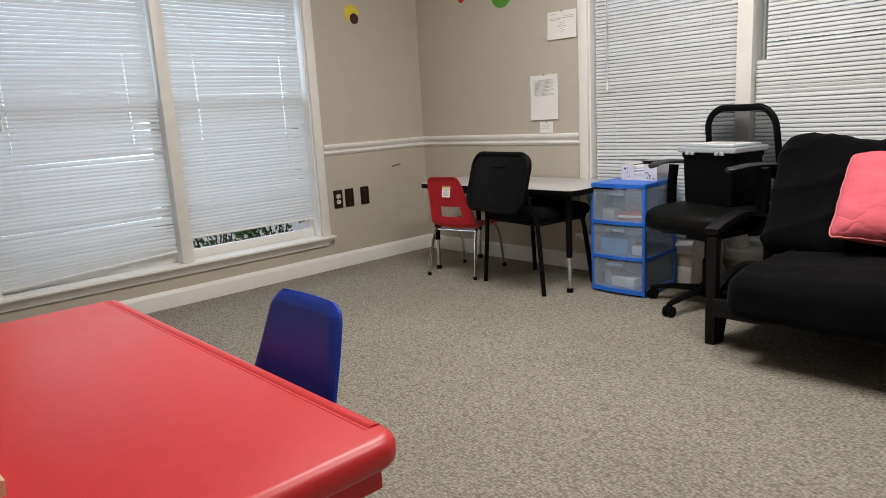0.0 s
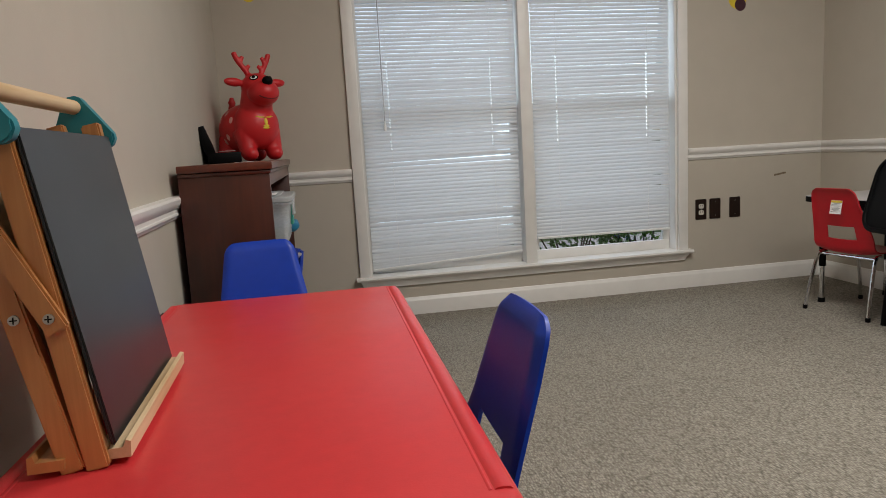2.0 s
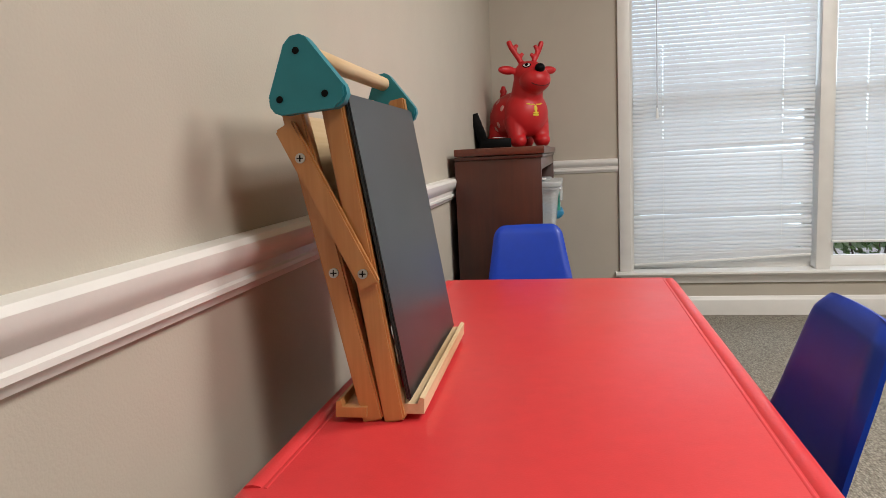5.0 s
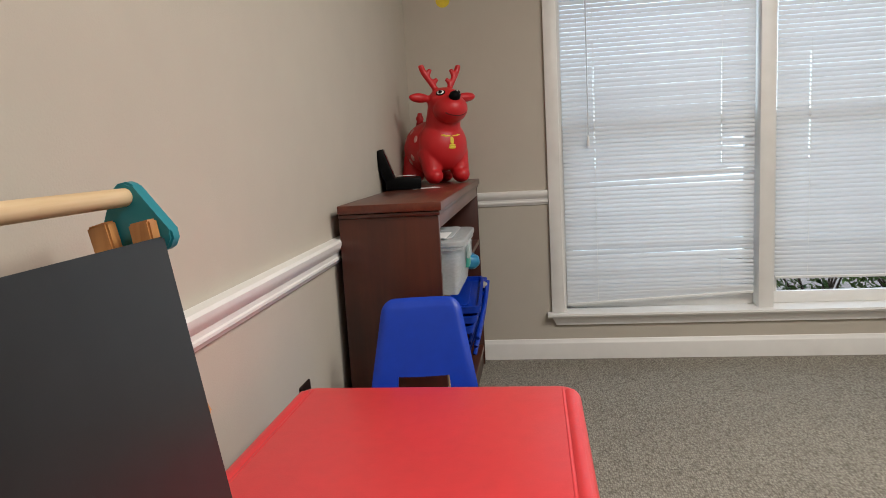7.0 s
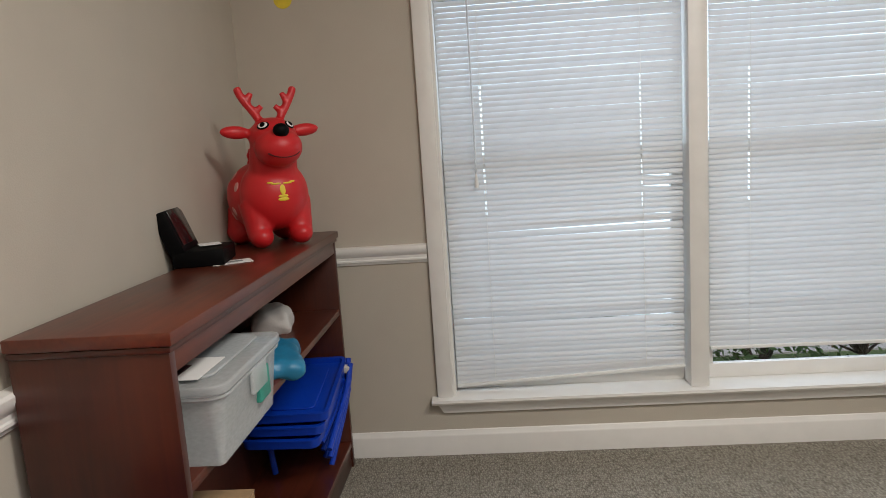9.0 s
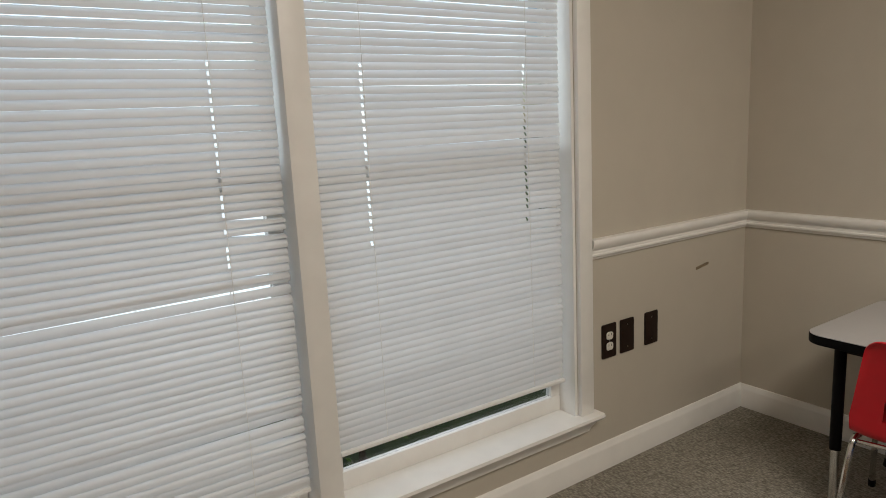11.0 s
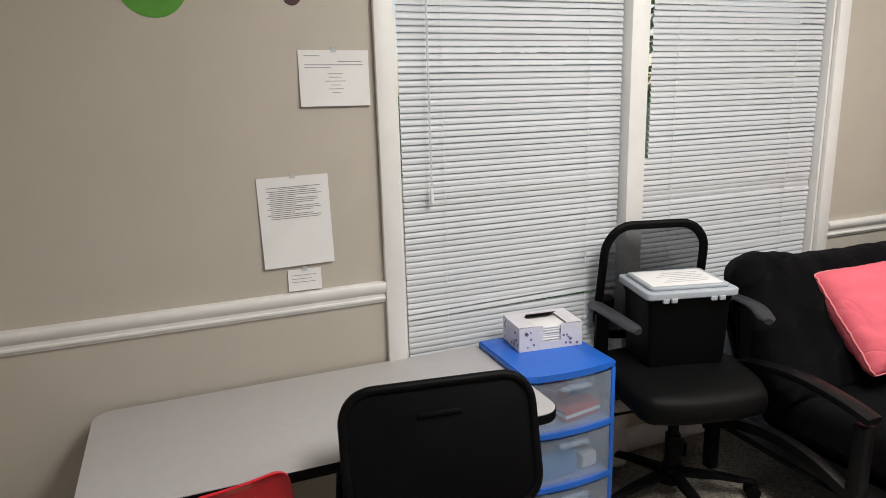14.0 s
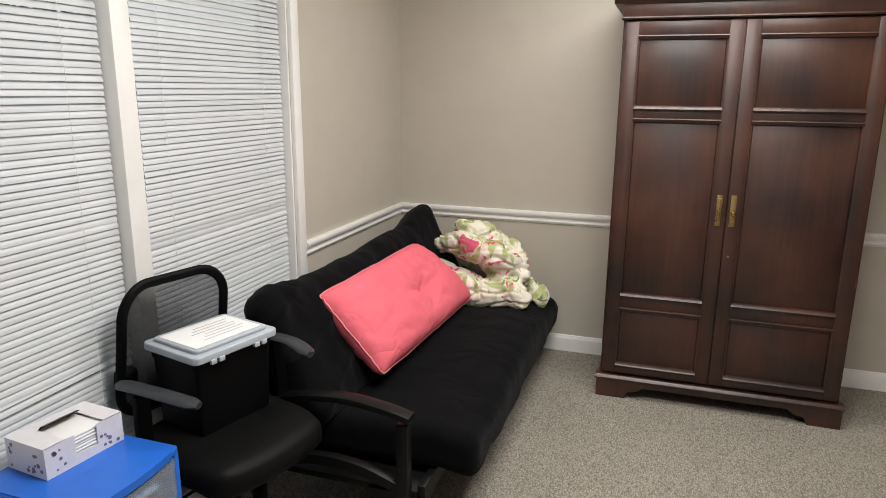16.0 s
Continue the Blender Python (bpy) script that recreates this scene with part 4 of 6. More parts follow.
def toy_reindeer():
    """An inflatable ride-on toy as one mesh: soft body first, then the printed and moulded features."""
    def ball(bm, c, r, m=None):
        ret = bmesh.ops.create_icosphere(bm, subdivisions=4, radius=1.0)
        mm = Matrix.Translation(c) @ (m or Matrix.Identity(4)) @ Matrix.Diagonal((*r, 1))
        bmesh.ops.transform(bm, matrix=mm, verts=ret["verts"])

    bm = bmesh.new()
    ball(bm, (0, -0.045, 0.160), (0.128, 0.165, 0.122))
    ball(bm, (0, 0.045, 0.168), (0.112, 0.098, 0.118))
    sweep(bm, [(0, 0.04, 0.17), (0, 0.06, 0.25), (0, 0.085, 0.33), (0, 0.09, 0.38)], [0.09, 0.078, 0.072, 0.050], n=24)
    ball(bm, (0, 0.092, 0.352), (0.076, 0.080, 0.062))
    ball(bm, (0, 0.140, 0.318), (0.074, 0.078, 0.062))
    for s in (-1, 1):
        ball(bm, (s * 0.112, 0.075, 0.372), (0.050, 0.020, 0.021), pose(0, 0, 0, 0, s * -4, 0))
        sweep(bm, arc([(s * 0.028, 0.075, 0.40), (s * 0.052, 0.07, 0.438), (s * 0.078, 0.062, 0.478), (s * 0.092, 0.06, 0.512)], 5), 0.0135, n=10)
        sweep(bm, [(s * 0.066, 0.066, 0.460), (s * 0.050, 0.066, 0.494)], 0.0105, n=10)
        sweep(bm, [(s * 0.044, 0.072, 0.428), (s * 0.022, 0.072, 0.452)], 0.0105, n=10)
        ball(bm, (s * 0.066, 0.082, 0.036), (0.038, 0.046, 0.036))
        sweep(bm, [(s * 0.062, 0.045, 0.14), (s * 0.070, 0.078, 0.03)], [0.058, 0.037], n=16)
        ball(bm, (s * 0.078, -0.115, 0.042), (0.050, 0.060, 0.045))
        sweep(bm, [(s * 0.072, -0.10, 0.12), (s * 0.078, -0.112, 0.03)], 0.050, n=16)
    sweep(bm, arc([(0, -0.15, 0.23), (0, -0.18, 0.27), (0, -0.175, 0.325)], 5), [0.020] * 9 + [0.012] * 2, n=10)
    me = bpy.data.meshes.new("toy_tmp")
    bm.to_mesh(me)
    bm.free()
    tmp = bpy.data.objects.new("toy_tmp", me)
    scene.collection.objects.link(tmp)
    rm = tmp.modifiers.new("remesh", "REMESH")
    rm.mode, rm.voxel_size = "VOXEL", 0.0055
    sm = tmp.modifiers.new("smooth", "SMOOTH")
    sm.factor, sm.iterations = 0.5, 5
    done = bpy.data.meshes.new_from_object(tmp.evaluated_get(bpy.context.evaluated_depsgraph_get()))
    bm = bmesh.new()
    bm.from_mesh(done)
    bpy.data.objects.remove(tmp)

    def feature(c, r, idx, m=None):
        k = len(bm.faces)
        ball(bm, c, r, m)
        bm.faces.ensure_lookup_table()
        for f in bm.faces[k:]:
            f.material_index = idx

    def skin(origin, way):
        """The point where a ray meets the body."""
        return tree.ray_cast(Vector(origin), Vector(way).normalized())

    from mathutils import bvhtree
    tree = bvhtree.BVHTree.FromBMesh(bm)
    feature((0.004, 0.196, 0.368), (0.025, 0.022, 0.022), 1)
    for k in range(15):
        a = -1.05 + 2.1 * k / 14
        hit, nrm, _, _ = skin((0.055 * math.sin(a), 0.6, 0.306 - 0.026 * math.cos(a) + 0.006), (0, -1, 0))
        feature(hit, (0.005, 0.0016, 0.0022), 5, nrm.to_track_quat("Y", "Z").to_matrix().to_4x4())
    for s in (-1, 1):
        hit, nrm, _, _ = skin((s * 0.042, 0.5, 0.387), (0, -1, 0))
        feature(hit, (0.021, 0.004, 0.0155), 1, nrm.to_track_quat("Y", "Z").to_matrix().to_4x4())
        feature(hit, (0.018, 0.006, 0.0125), 2, nrm.to_track_quat("Y", "Z").to_matrix().to_4x4())
        feature(hit + nrm * 0.004, (0.009, 0.005, 0.009), 1, nrm.to_track_quat("Y", "Z").to_matrix().to_4x4())
    for dx, dz, rx, rz in ((0, 0, 0.009, 0.017), (0, -0.020, 0.016, 0.005), (0, -0.030, 0.018, 0.006), (-0.018, 0.020, 0.016, 0.003), (0.018, 0.020, 0.016, 0.003), (-0.036, 0.024, 0.010, 0.003), (0.036, 0.024, 0.010, 0.003)):
        hit, nrm, _, _ = skin((dx, 0.6, 0.185 + dz), (0, -1, 0))
        feature(hit, (rx, 0.0025, rz), 3, nrm.to_track_quat("Y", "Z").to_matrix().to_4x4())
    for s in (-1, 1):
        for y, z in ((-0.02, 0.12), (-0.09, 0.20), (0.01, 0.20), (-0.14, 0.13), (-0.06, 0.10), (-0.05, 0.235)):
            hit, nrm, _, _ = skin((s * 0.6, y, z), (-s, 0, 0))
            feature(hit, (0.011, 0.0025, 0.016), 4, nrm.to_track_quat("Y", "Z").to_matrix().to_4x4())
    ob = part("toy_reindeer", bm, (M_TOYRED, M_BLACKPL, M_PAPER, M_YELLOW, mat("pale_pink_print", (0.72, 0.36, 0.33), 0.45), mat("dark_red_print", (0.10, 0.006, 0.008), 0.5)), angle=60)
    ob.matrix_world = pose(0.215, 3.625, 0.936, 0, 0, -146)
    tagged(ob, "red inflatable reindeer ride-on toy on the bookcase", "toy")


toy_reindeer()

t = thing("card_holder", "black plastic desk stand leaning against the wall", "desk stand", pose(0.100, 3.28, 0.9355, 0, 0, 10) @ Matrix.Diagonal((1.0, 1.0, 0.92, 1)))
part("base", box((-0.055, -0.085, 0), (0.085, 0.085, 0.050), 0.006), M_BLACKPL, t)
part("back_plate", box((-0.030, -0.085, 0), (0.012, 0.085, 0.135), 0.004), M_BLACKPL, t, m=pose(-0.030, 0, 0.045, 0, -18, 0))
part("screen", box((0.0125, -0.070, 0.02), (0.0145, 0.070, 0.135), 0.001), mat("dark_screen", (0.012, 0.011, 0.012), 0.12), t, m=pose(-0.030, 0, 0.045, 0, -18, 0))
part("slip", box((0.0, -0.03, 0.056), (0.06, 0.03, 0.0575)), M_PAPER, t, "white paper slip", m=pose(0, 0, 0, 0, 0, 20))
t = thing("printed_card", "small white printed card lying on the bookcase", "card", pose(0.20, 3.26, 0.9356, 0, 0, 28))
part("card", box((-0.055, -0.035, 0), (0.055, 0.035, 0.0012)), M_PAPER, t)
part("print", box((-0.02, -0.012, 0.0013), (0.03, 0.012, 0.0019)), M_INK, t)


# ---- grey activity table ----
def activity_table():
    t = thing("activity_table", "grey laminate activity table with black edge and adjustable legs", "table", Matrix.Translation((3.365, 2.787, 0)))
    w, d, z = 0.555, 1.240, 0.582
    part("tabletop", slab(w - 0.004, d - 0.004, z - 0.012, z, 0.058, 0.001, 8), M_LAMINATE, t)
    part("edge_band", slab(w, d, z - 0.032, z - 0.0022, 0.06, 0.004, 8), M_BLACKPL, t)
    for sx in (-1, 1):
        for sy in (-1, 1):
            x, y = sx * (w / 2 - 0.075), sy * (d / 2 - 0.085)
            leg = part("leg", tube([(x, y, z - 0.032), (x, y, 0.20)], 0.0175, n=12), M_BLACKMETAL, t)
            part("leg_insert", tube([(x, y, 0.20), (x, y, 0.022)], 0.0135, n=12), M_CHROME, leg, "chrome leg insert")
            part("glide", tube([(x, y, 0.024), (x, y, 0.0)], [0.016, 0.019], n=12), M_BLACKPL, leg)
    for s in (-1, 1):
        part("frame_rail", box((s * (w / 2 - 0.085) - 0.012, -d / 2 + 0.1, z - 0.062), (s * (w / 2 - 0.085) + 0.012, d / 2 - 0.1, z - 0.033), 0.003), M_BLACKMETAL, t)


activity_table()


# ---- black stacking chair ----
def stacking_chair():
    c = thing("stacking_chair", "black padded chair with a plastic back shell at the grey table", "chair", pose(3.237, 2.545, 0, 0, 0, -98))
    part("seat", soft_slab(0.45, 0.44, 0.07, 0.033, 14, 0.012, 0.002, 5), M_BLACKFAB, c, m=Matrix.Translation((0, 0.02, 0.435)))
    part("seat_pan", slab(0.43, 0.42, 0.385, 0.402, 0.05, 0.006), M_BLACKPL, c, m=Matrix.Translation((0, 0.02, 0)))
    back = pose(0, -0.275, 0.627, -16, 0, 0)
    rows = []
    for y, o in ((-0.020, 0.012), (-0.014, 0.0), (0.0, 0.0)):
        rows.append([(x, y + 0.10 * x * x, z) for x, z in outline(0.482 - 2 * o, 0.335 - 2 * o, 0.075, 8)])
    rows.append([(x, 0.018 + 0.10 * x * x, z) for x, z in outline(0.452, 0.305, 0.07, 8)])
    shell_bm = stack(rows)
    b = part("back_shell", shell_bm, M_BLACKPL, c, "glossy black moulded plastic back", m=back)
    part("back_cushion", soft_slab(0.39, 0.30, 0.05, 0.024, 12, 0.008, 0.002, 5), M_BLACKFAB, c, m=back @ pose(0, 0.030, 0, 90, 0, 0))
    rim = bmesh.new()
    ring = [(x, -0.016 + 0.10 * x * x, z) for x, z in outline(0.467, 0.32, 0.075, 8)]
    sweep(rim, ring + ring[:1], 0.012, n=10, up=(0, 1, 0))
    part("rim", rim, M_BLACKPL, b, m=back)
    part("grip_slot", box((-0.055, -0.024, 0.085), (0.055, -0.018, 0.095), 0.002), M_BLACKMETAL, b, m=back)
    for s in (-1, 1):
        part("leg", tube(arc([(s * 0.20, 0.16, 0.405), (s * 0.215, 0.17, 0.38), (s * 0.245, 0.215, 0.0)], 5), 0.013, n=10), M_BLACKMETAL, c)
        part("leg", tube(arc([(s * 0.195, -0.255, 0.62), (s * 0.205, -0.23, 0.50), (s * 0.215, -0.19, 0.40), (s * 0.255, -0.19, 0.0)], 5), 0.013, n=10), M_BLACKMETAL, c)
        part("side_bar", tube([(s * 0.212, -0.19, 0.395), (s * 0.212, 0.17, 0.395)], 0.011, n=8), M_BLACKMETAL, c)


stacking_chair()


# ---- drawer cart ----
def bowed(w, d, bow, z0, z1, inset=0.0):
    """A block whose front (towards -x) bows outward."""
    ring = [(d / 2 - inset, -w / 2 + inset), (d / 2 - inset, w / 2 - inset)]
    for k in range(9):
        y = w / 2 - inset - (w - 2 * inset) * k / 8
        ring.append((-d / 2 + inset - bow * (1 - (2 * y / w) ** 2), y))
    return stack([[(x, y, z) for x, y in ring] for z in (z0, z1)])


def drawer_cart():
    w, d = 0.33, 0.345
    c = thing("drawer_cart", "blue plastic cart with three frosted drawers", "drawer cart", Matrix.Translation((3.448, 2.02, 0)))
    top = bowed(w, d, 0.018, 0.583, 0.605)
    bmesh.ops.bevel(top, geom=top.edges[:], offset=0.004, segments=2, affect="EDGES")
    part("top", top, M_CARTBLUE, c, "bright blue plastic top")
    part("base", bowed(w, d, 0.018, 0.012, 0.034), M_CARTBLUE, c)
    for z in (0.205, 0.395):
        part("divider", bowed(w, d, 0.018, z - 0.008, z + 0.008), M_CARTBLUE, c)
    for sx in (-1, 1):
        for sy in (-1, 1):
            part("post", box((sx * (d / 2 - 0.010) - 0.010, sy * (w / 2 - 0.008) - 0.008, 0.0), (sx * (d / 2 - 0.010) + 0.010, sy * (w / 2 - 0.008) + 0.008, 0.584), 0.003), M_CARTBLUE, c)
    for z0, z1 in ((0.036, 0.195), (0.215, 0.385), (0.405, 0.580)):
        h = z1 - z0
        body = bmesh.new()
        k = 0.003
        w2, d2 = w - 0.034, d - 0.012
        add_box(body, (-d2 / 2, -w2 / 2, z0), (d2 / 2, w2 / 2, z0 + k))
        add_box(body, (-d2 / 2, -w2 / 2, z0 + k), (d2 / 2, -w2 / 2 + k, z1 - 0.02))
        add_box(body, (-d2 / 2, w2 / 2 - k, z0 + k), (d2 / 2, w2 / 2, z1 - 0.02))
        add_box(body, (d2 / 2 - k, -w2 / 2 + k, z0 + k), (d2 / 2, w2 / 2 - k, z1 - 0.02))
        dr = part("drawer", body, M_CLEARBLUE, c, "frosted clear drawer")
        ring = []
        for i in range(13):
            y = w2 / 2 - w2 * i / 12
            ring.append((-d / 2 + 0.004 - 0.017 * (1 - (2 * y / w) ** 2), y))
        ring += [(x + 0.004, y) for x, y in ring[::-1]]
        part("drawer_front", stack([[(x, y, z) for x, y in ring] for z in (z0, z1 - 0.006)]), M_CLEARBLUE, dr)
        part("handle", box((-d / 2 - 0.030, -0.055, z1 - 0.035), (-d / 2 - 0.010, 0.055, z1 - 0.022), 0.004), M_CLEARBLUE, dr)
    for s in (-1, 1):
        part("side_panel", box((-d / 2 + 0.022, s * (w / 2 - 0.006) - 0.001, 0.036), (d / 2 - 0.022, s * (w / 2 - 0.006) + 0.001, 0.582)), M_CLEARBLUE, c)


drawer_cart()
CART = Matrix.Translation((3.448, 2.02, 0))


def small_box(name, label, cat, m, size, material, band=None):
    b = thing(name, label, cat, m)
    part("body", box((-size[0] / 2, -size[1] / 2, 0), (size[0] / 2, size[1] / 2, size[2]), 0.004), material, b)
    if band:
        part("band", box((-size[0] / 2 - 0.0006, -size[1] / 2 - 0.0006, size[2] * 0.35), (size[0] / 2 + 0.0006, size[1] / 2 + 0.0006, size[2] * 0.65)), band, b)


small_box("marker_pack", "red and white marker pack inside a drawer", "marker pack", CART @ pose(-0.10, -0.06, 0.4085, 0, 0, 10), (0.08, 0.15, 0.040), M_ORANGE, M_PAPER)
small_box("craft_box", "small cream box inside a drawer", "box", CART @ pose(-0.10, 0.075, 0.4085, 0, 0, -8), (0.07, 0.08, 0.05), M_CREAM)
small_box("craft_box", "small dark pink box inside a drawer", "box", CART @ pose(-0.02, -0.03, 0.4085, 0, 0, 25), (0.06, 0.09, 0.075), M_PINK)
small_box("wipes_pack", "light blue wipes pack inside a drawer", "wipes pack", CART @ pose(-0.10, 0.04, 0.2185, 0, 0, 5), (0.10, 0.16, 0.085), mat("sky_blue_pack", (0.05, 0.30, 0.62), 0.5))
small_box("craft_box", "pale blue box inside a drawer", "box", CART @ pose(-0.09, -0.095, 0.2185, 0, 0, 5), (0.09, 0.06, 0.05), M_TISSUE)
small_box("paper_stack", "stack of white cards inside a drawer", "paper stack", CART @ pose(-0.11, -0.03, 0.0395, 0, 0, -6), (0.10, 0.15, 0.055), M_PAPER)
t = thing("paper_roll", "cream paper roll standing inside a drawer", "paper roll", CART @ pose(-0.08, 0.085, 0.0395))
part("roll", tube([(0, 0, 0), (0, 0, 0.10)], 0.045, n=20), M_CREAM, t)
part("core", tube([(0, 0, 0.1001), (0, 0, 0.1006)], 0.018, n=16), M_CARD, t)

# tissue box with a torn opening
t = thing("tissue_box", "white printed tissue box, torn open, on the cart", "tissue box", pose(3.525, 1.985, 0.6055, 0, 0, -6))
bx, by, h = 0.075, 0.115, 0.085
for a, b in (
    ((-bx, -by, 0), (bx, by, 0.003)),
    ((bx - 0.002, -by, 0.003), (bx, by, h)),
    ((-bx, -by, 0.003), (bx - 0.002, -by + 0.002, h)),
    ((-bx, by - 0.002, 0.003), (bx - 0.002, by, h)),
    ((-bx, -by + 0.002, 0.003), (-bx + 0.002, -0.035, h)),
    ((-bx, 0.03, 0.003), (-bx + 0.002, by - 0.002, h)),
    ((-bx, -0.035, 0.003), (-bx + 0.002, 0.03, 0.028)),
    ((-bx, 0.055, h - 0.002), (bx - 0.002, by - 0.002, h)),
    ((-bx, -by + 0.002, h - 0.002), (bx - 0.002, -0.06, h)),
    ((0.035, -0.06, h - 0.002), (bx - 0.002, 0.055, h)),
):
    part("carton_panel", box(a, b), M_TISSUE, t)
for k in range(9):
    part("tissue", box((-0.071 + 0.001 * (k % 3), -0.104, 0.004 + 0.0083 * k), (0.068, 0.104 - 0.002 * (k % 2), 0.0112 + 0.0083 * k), 0.003), M_PAPER, t, "white folded tissue")
part("torn_flap", prism([(0, 0), (0.010, 0.010), (0.022, 0.013), (0.022, 0.011), (0.011, 0.008), (0, -0.002)], (0.035, -0.055, h), (0.035, 0.05, h), (-1, 0, 0)), M_BROWNPLATE, t, "curled torn cardboard flap")
rng = random.Random(4)
for k in range(26):
    y, z = rng.uniform(-by + 0.01, by - 0.01), rng.uniform(0.008, h - 0.012)
    if not -0.045 < y < 0.04:
        part("printed_flower", disc(bmesh.new(), (-bx - 0.0008, y, z), (1, 0, 0), rng.uniform(0.003, 0.007), 0.001, 7), M_LILAC, t)
for k in range(14):
    part("printed_flower", disc(bmesh.new(), (rng.uniform(-bx + 0.01, bx - 0.01), by - 0.0004, rng.uniform(0.01, h - 0.012)), (0, 1, 0), rng.uniform(0.003, 0.007), 0.001, 7), M_LILAC, t)


# ---- office chair, facing -x ----
def office_chair():
    c = thing("office_chair", "black office chair with mesh back, arms and five castors", "office chair", pose(3.345, 1.545, 0, 0, 0, 76))
    seat = soft_slab(0.50, 0.49, 0.085, 0.042, 18, 0.014, 0.002, 5)
    for v in seat.verts:
        v.co.z -= 0.10 * max(0, v.co.y - 0.10) + 0.25 * v.co.x ** 2 * 0.3
        pull = 1 - 0.17 * (v.co.x / 0.25) ** 2 * (v.co.y / 0.245) ** 2
        v.co.x, v.co.y = v.co.x * pull, v.co.y * pull
    part("seat", seat, M_VINYLSEAT, c, m=Matrix.Translation((0, 0.02, 0.462)))
    part("seat_pan", slab(0.40, 0.38, 0.385, 0.42, 0.06, 0.01), M_BLACKPL, c)
    # back frame: a rounded hoop with mesh in it
    bz, tilt = 0.745, -9
    back = pose(0, -0.255, bz, tilt, 0, 0)

    def bend(x):
        return 0.45 * x * x

    hoop = []
    for x, z in outline(0.405, 0.452, 0.10, 8):
        hoop.append((x * (1.0 - 0.13 * (z + 0.23)), bend(x) , z))
    bm = bmesh.new()
    sweep(bm, hoop + hoop[:1], 0.017, 0.013, n=10, up=(0, 1, 0), caps=False)
    part("back_frame", bm, M_BLACKPL, c, m=back)
    bm = bmesh.new()
    rows = []
    for i in range(13):
        z = -0.225 + 0.45 * i / 12
        half = (0.2025 - max(0, abs(z) - 0.13) * 0.45) * (1.0 - 0.13 * (z + 0.23)) - 0.004
        rows.append([bm.verts.new((half * (2 * k / 12 - 1), bend(half * (2 * k / 12 - 1)) + 0.002, z)) for k in range(13)])
    for r, q in zip(rows, rows[1:]):
        for k in range(12):
            bm.faces.new((r[k], r[k + 1], q[k + 1], q[k]))
    part("back_mesh", bm, M_MESH, c, "see-through black mesh", m=back)
    part("back_brace", tube(arc([(0, -0.20, 0.40), (0, -0.30, 0.44), (0, -0.30, 0.55), (0, -0.272, 0.66)], 5), 0.030, 0.012, n=10, up=(0, 1, 0)), M_BLACKPL, c)
    for s in (-1, 1):
        part("lumbar_lug", soft_slab(0.07, 0.05, 0.07, 0.02, 6, 0, 0.001), M_BLACKPL, c, m=back @ Matrix.Translation((s * 0.165, -0.005, -0.09)))
        arm = part("arm_post", tube(arc([(s * 0.20, -0.03, 0.40), (s * 0.255, -0.03, 0.42), (s * 0.268, -0.035, 0.56), (s * 0.262, -0.045, 0.695)], 5), 0.024, 0.013, n=10, up=(0, 1, 0), square=True), M_BLACKPL, c)
        pad = arc([(s * 0.255, -0.155, 0.700), (s * 0.258, -0.05, 0.712), (s * 0.250, 0.06, 0.716), (s * 0.222, 0.165, 0.704)], 5)
        part("arm_pad", tube(pad, [0.018] + [0.030] * (len(pad) - 3) + [0.028, 0.014], 0.011, n=12), M_LTGREY, arm, "grey-black curved arm pad")
    part("gas_column", tube([(0, 0, 0.38), (0, 0, 0.24), (0, 0, 0.239), (0, 0, 0.07)], [0.019, 0.019, 0.027, 0.027], n=14), M_BLACKMETAL, c)
    part("tilt_box", box((-0.07, -0.10, 0.345), (0.07, 0.09, 0.386), 0.01), M_BLACKMETAL, c)
    part("lever", tube([(0.06, 0.02, 0.36), (0.22, 0.03, 0.352), (0.26, 0.03, 0.349)], [0.005, 0.005, 0.009], n=8), M_BLACKPL, c)
    part("hub", tube([(0, 0, 0.055), (0, 0, 0.115)], [0.048, 0.036], n=16), M_BLACKPL, c)
    for k in range(5):
        a = radians(72 * k + 20)
        x, y = math.cos(a), math.sin(a)
        part("base_arm", tube([(x * 0.03, y * 0.03, 0.088), (x * 0.17, y * 0.17, 0.080), (x * 0.285, y * 0.285, 0.062)], [0.026, 0.022, 0.016], [0.018, 0.014, 0.010], n=10), M_BLACKPL, c)
        cx, cy = x * 0.285, y * 0.285
        cast = part("castor", tube([(cx, cy, 0.068), (cx, cy, 0.040)], [0.012, 0.020], n=10), M_BLACKPL, c)
        for s in (-1, 1):
            disc_bm = bmesh.new()
            off = Vector((-y, x, 0)) * (0.006 * s)
            disc(disc_bm, Vector((cx, cy, 0.026)) + off, Vector((-y, x, 0)) * s, 0.026, 0.016, 16)
            part("wheel", disc_bm, M_BLACKPL, cast)


office_chair()


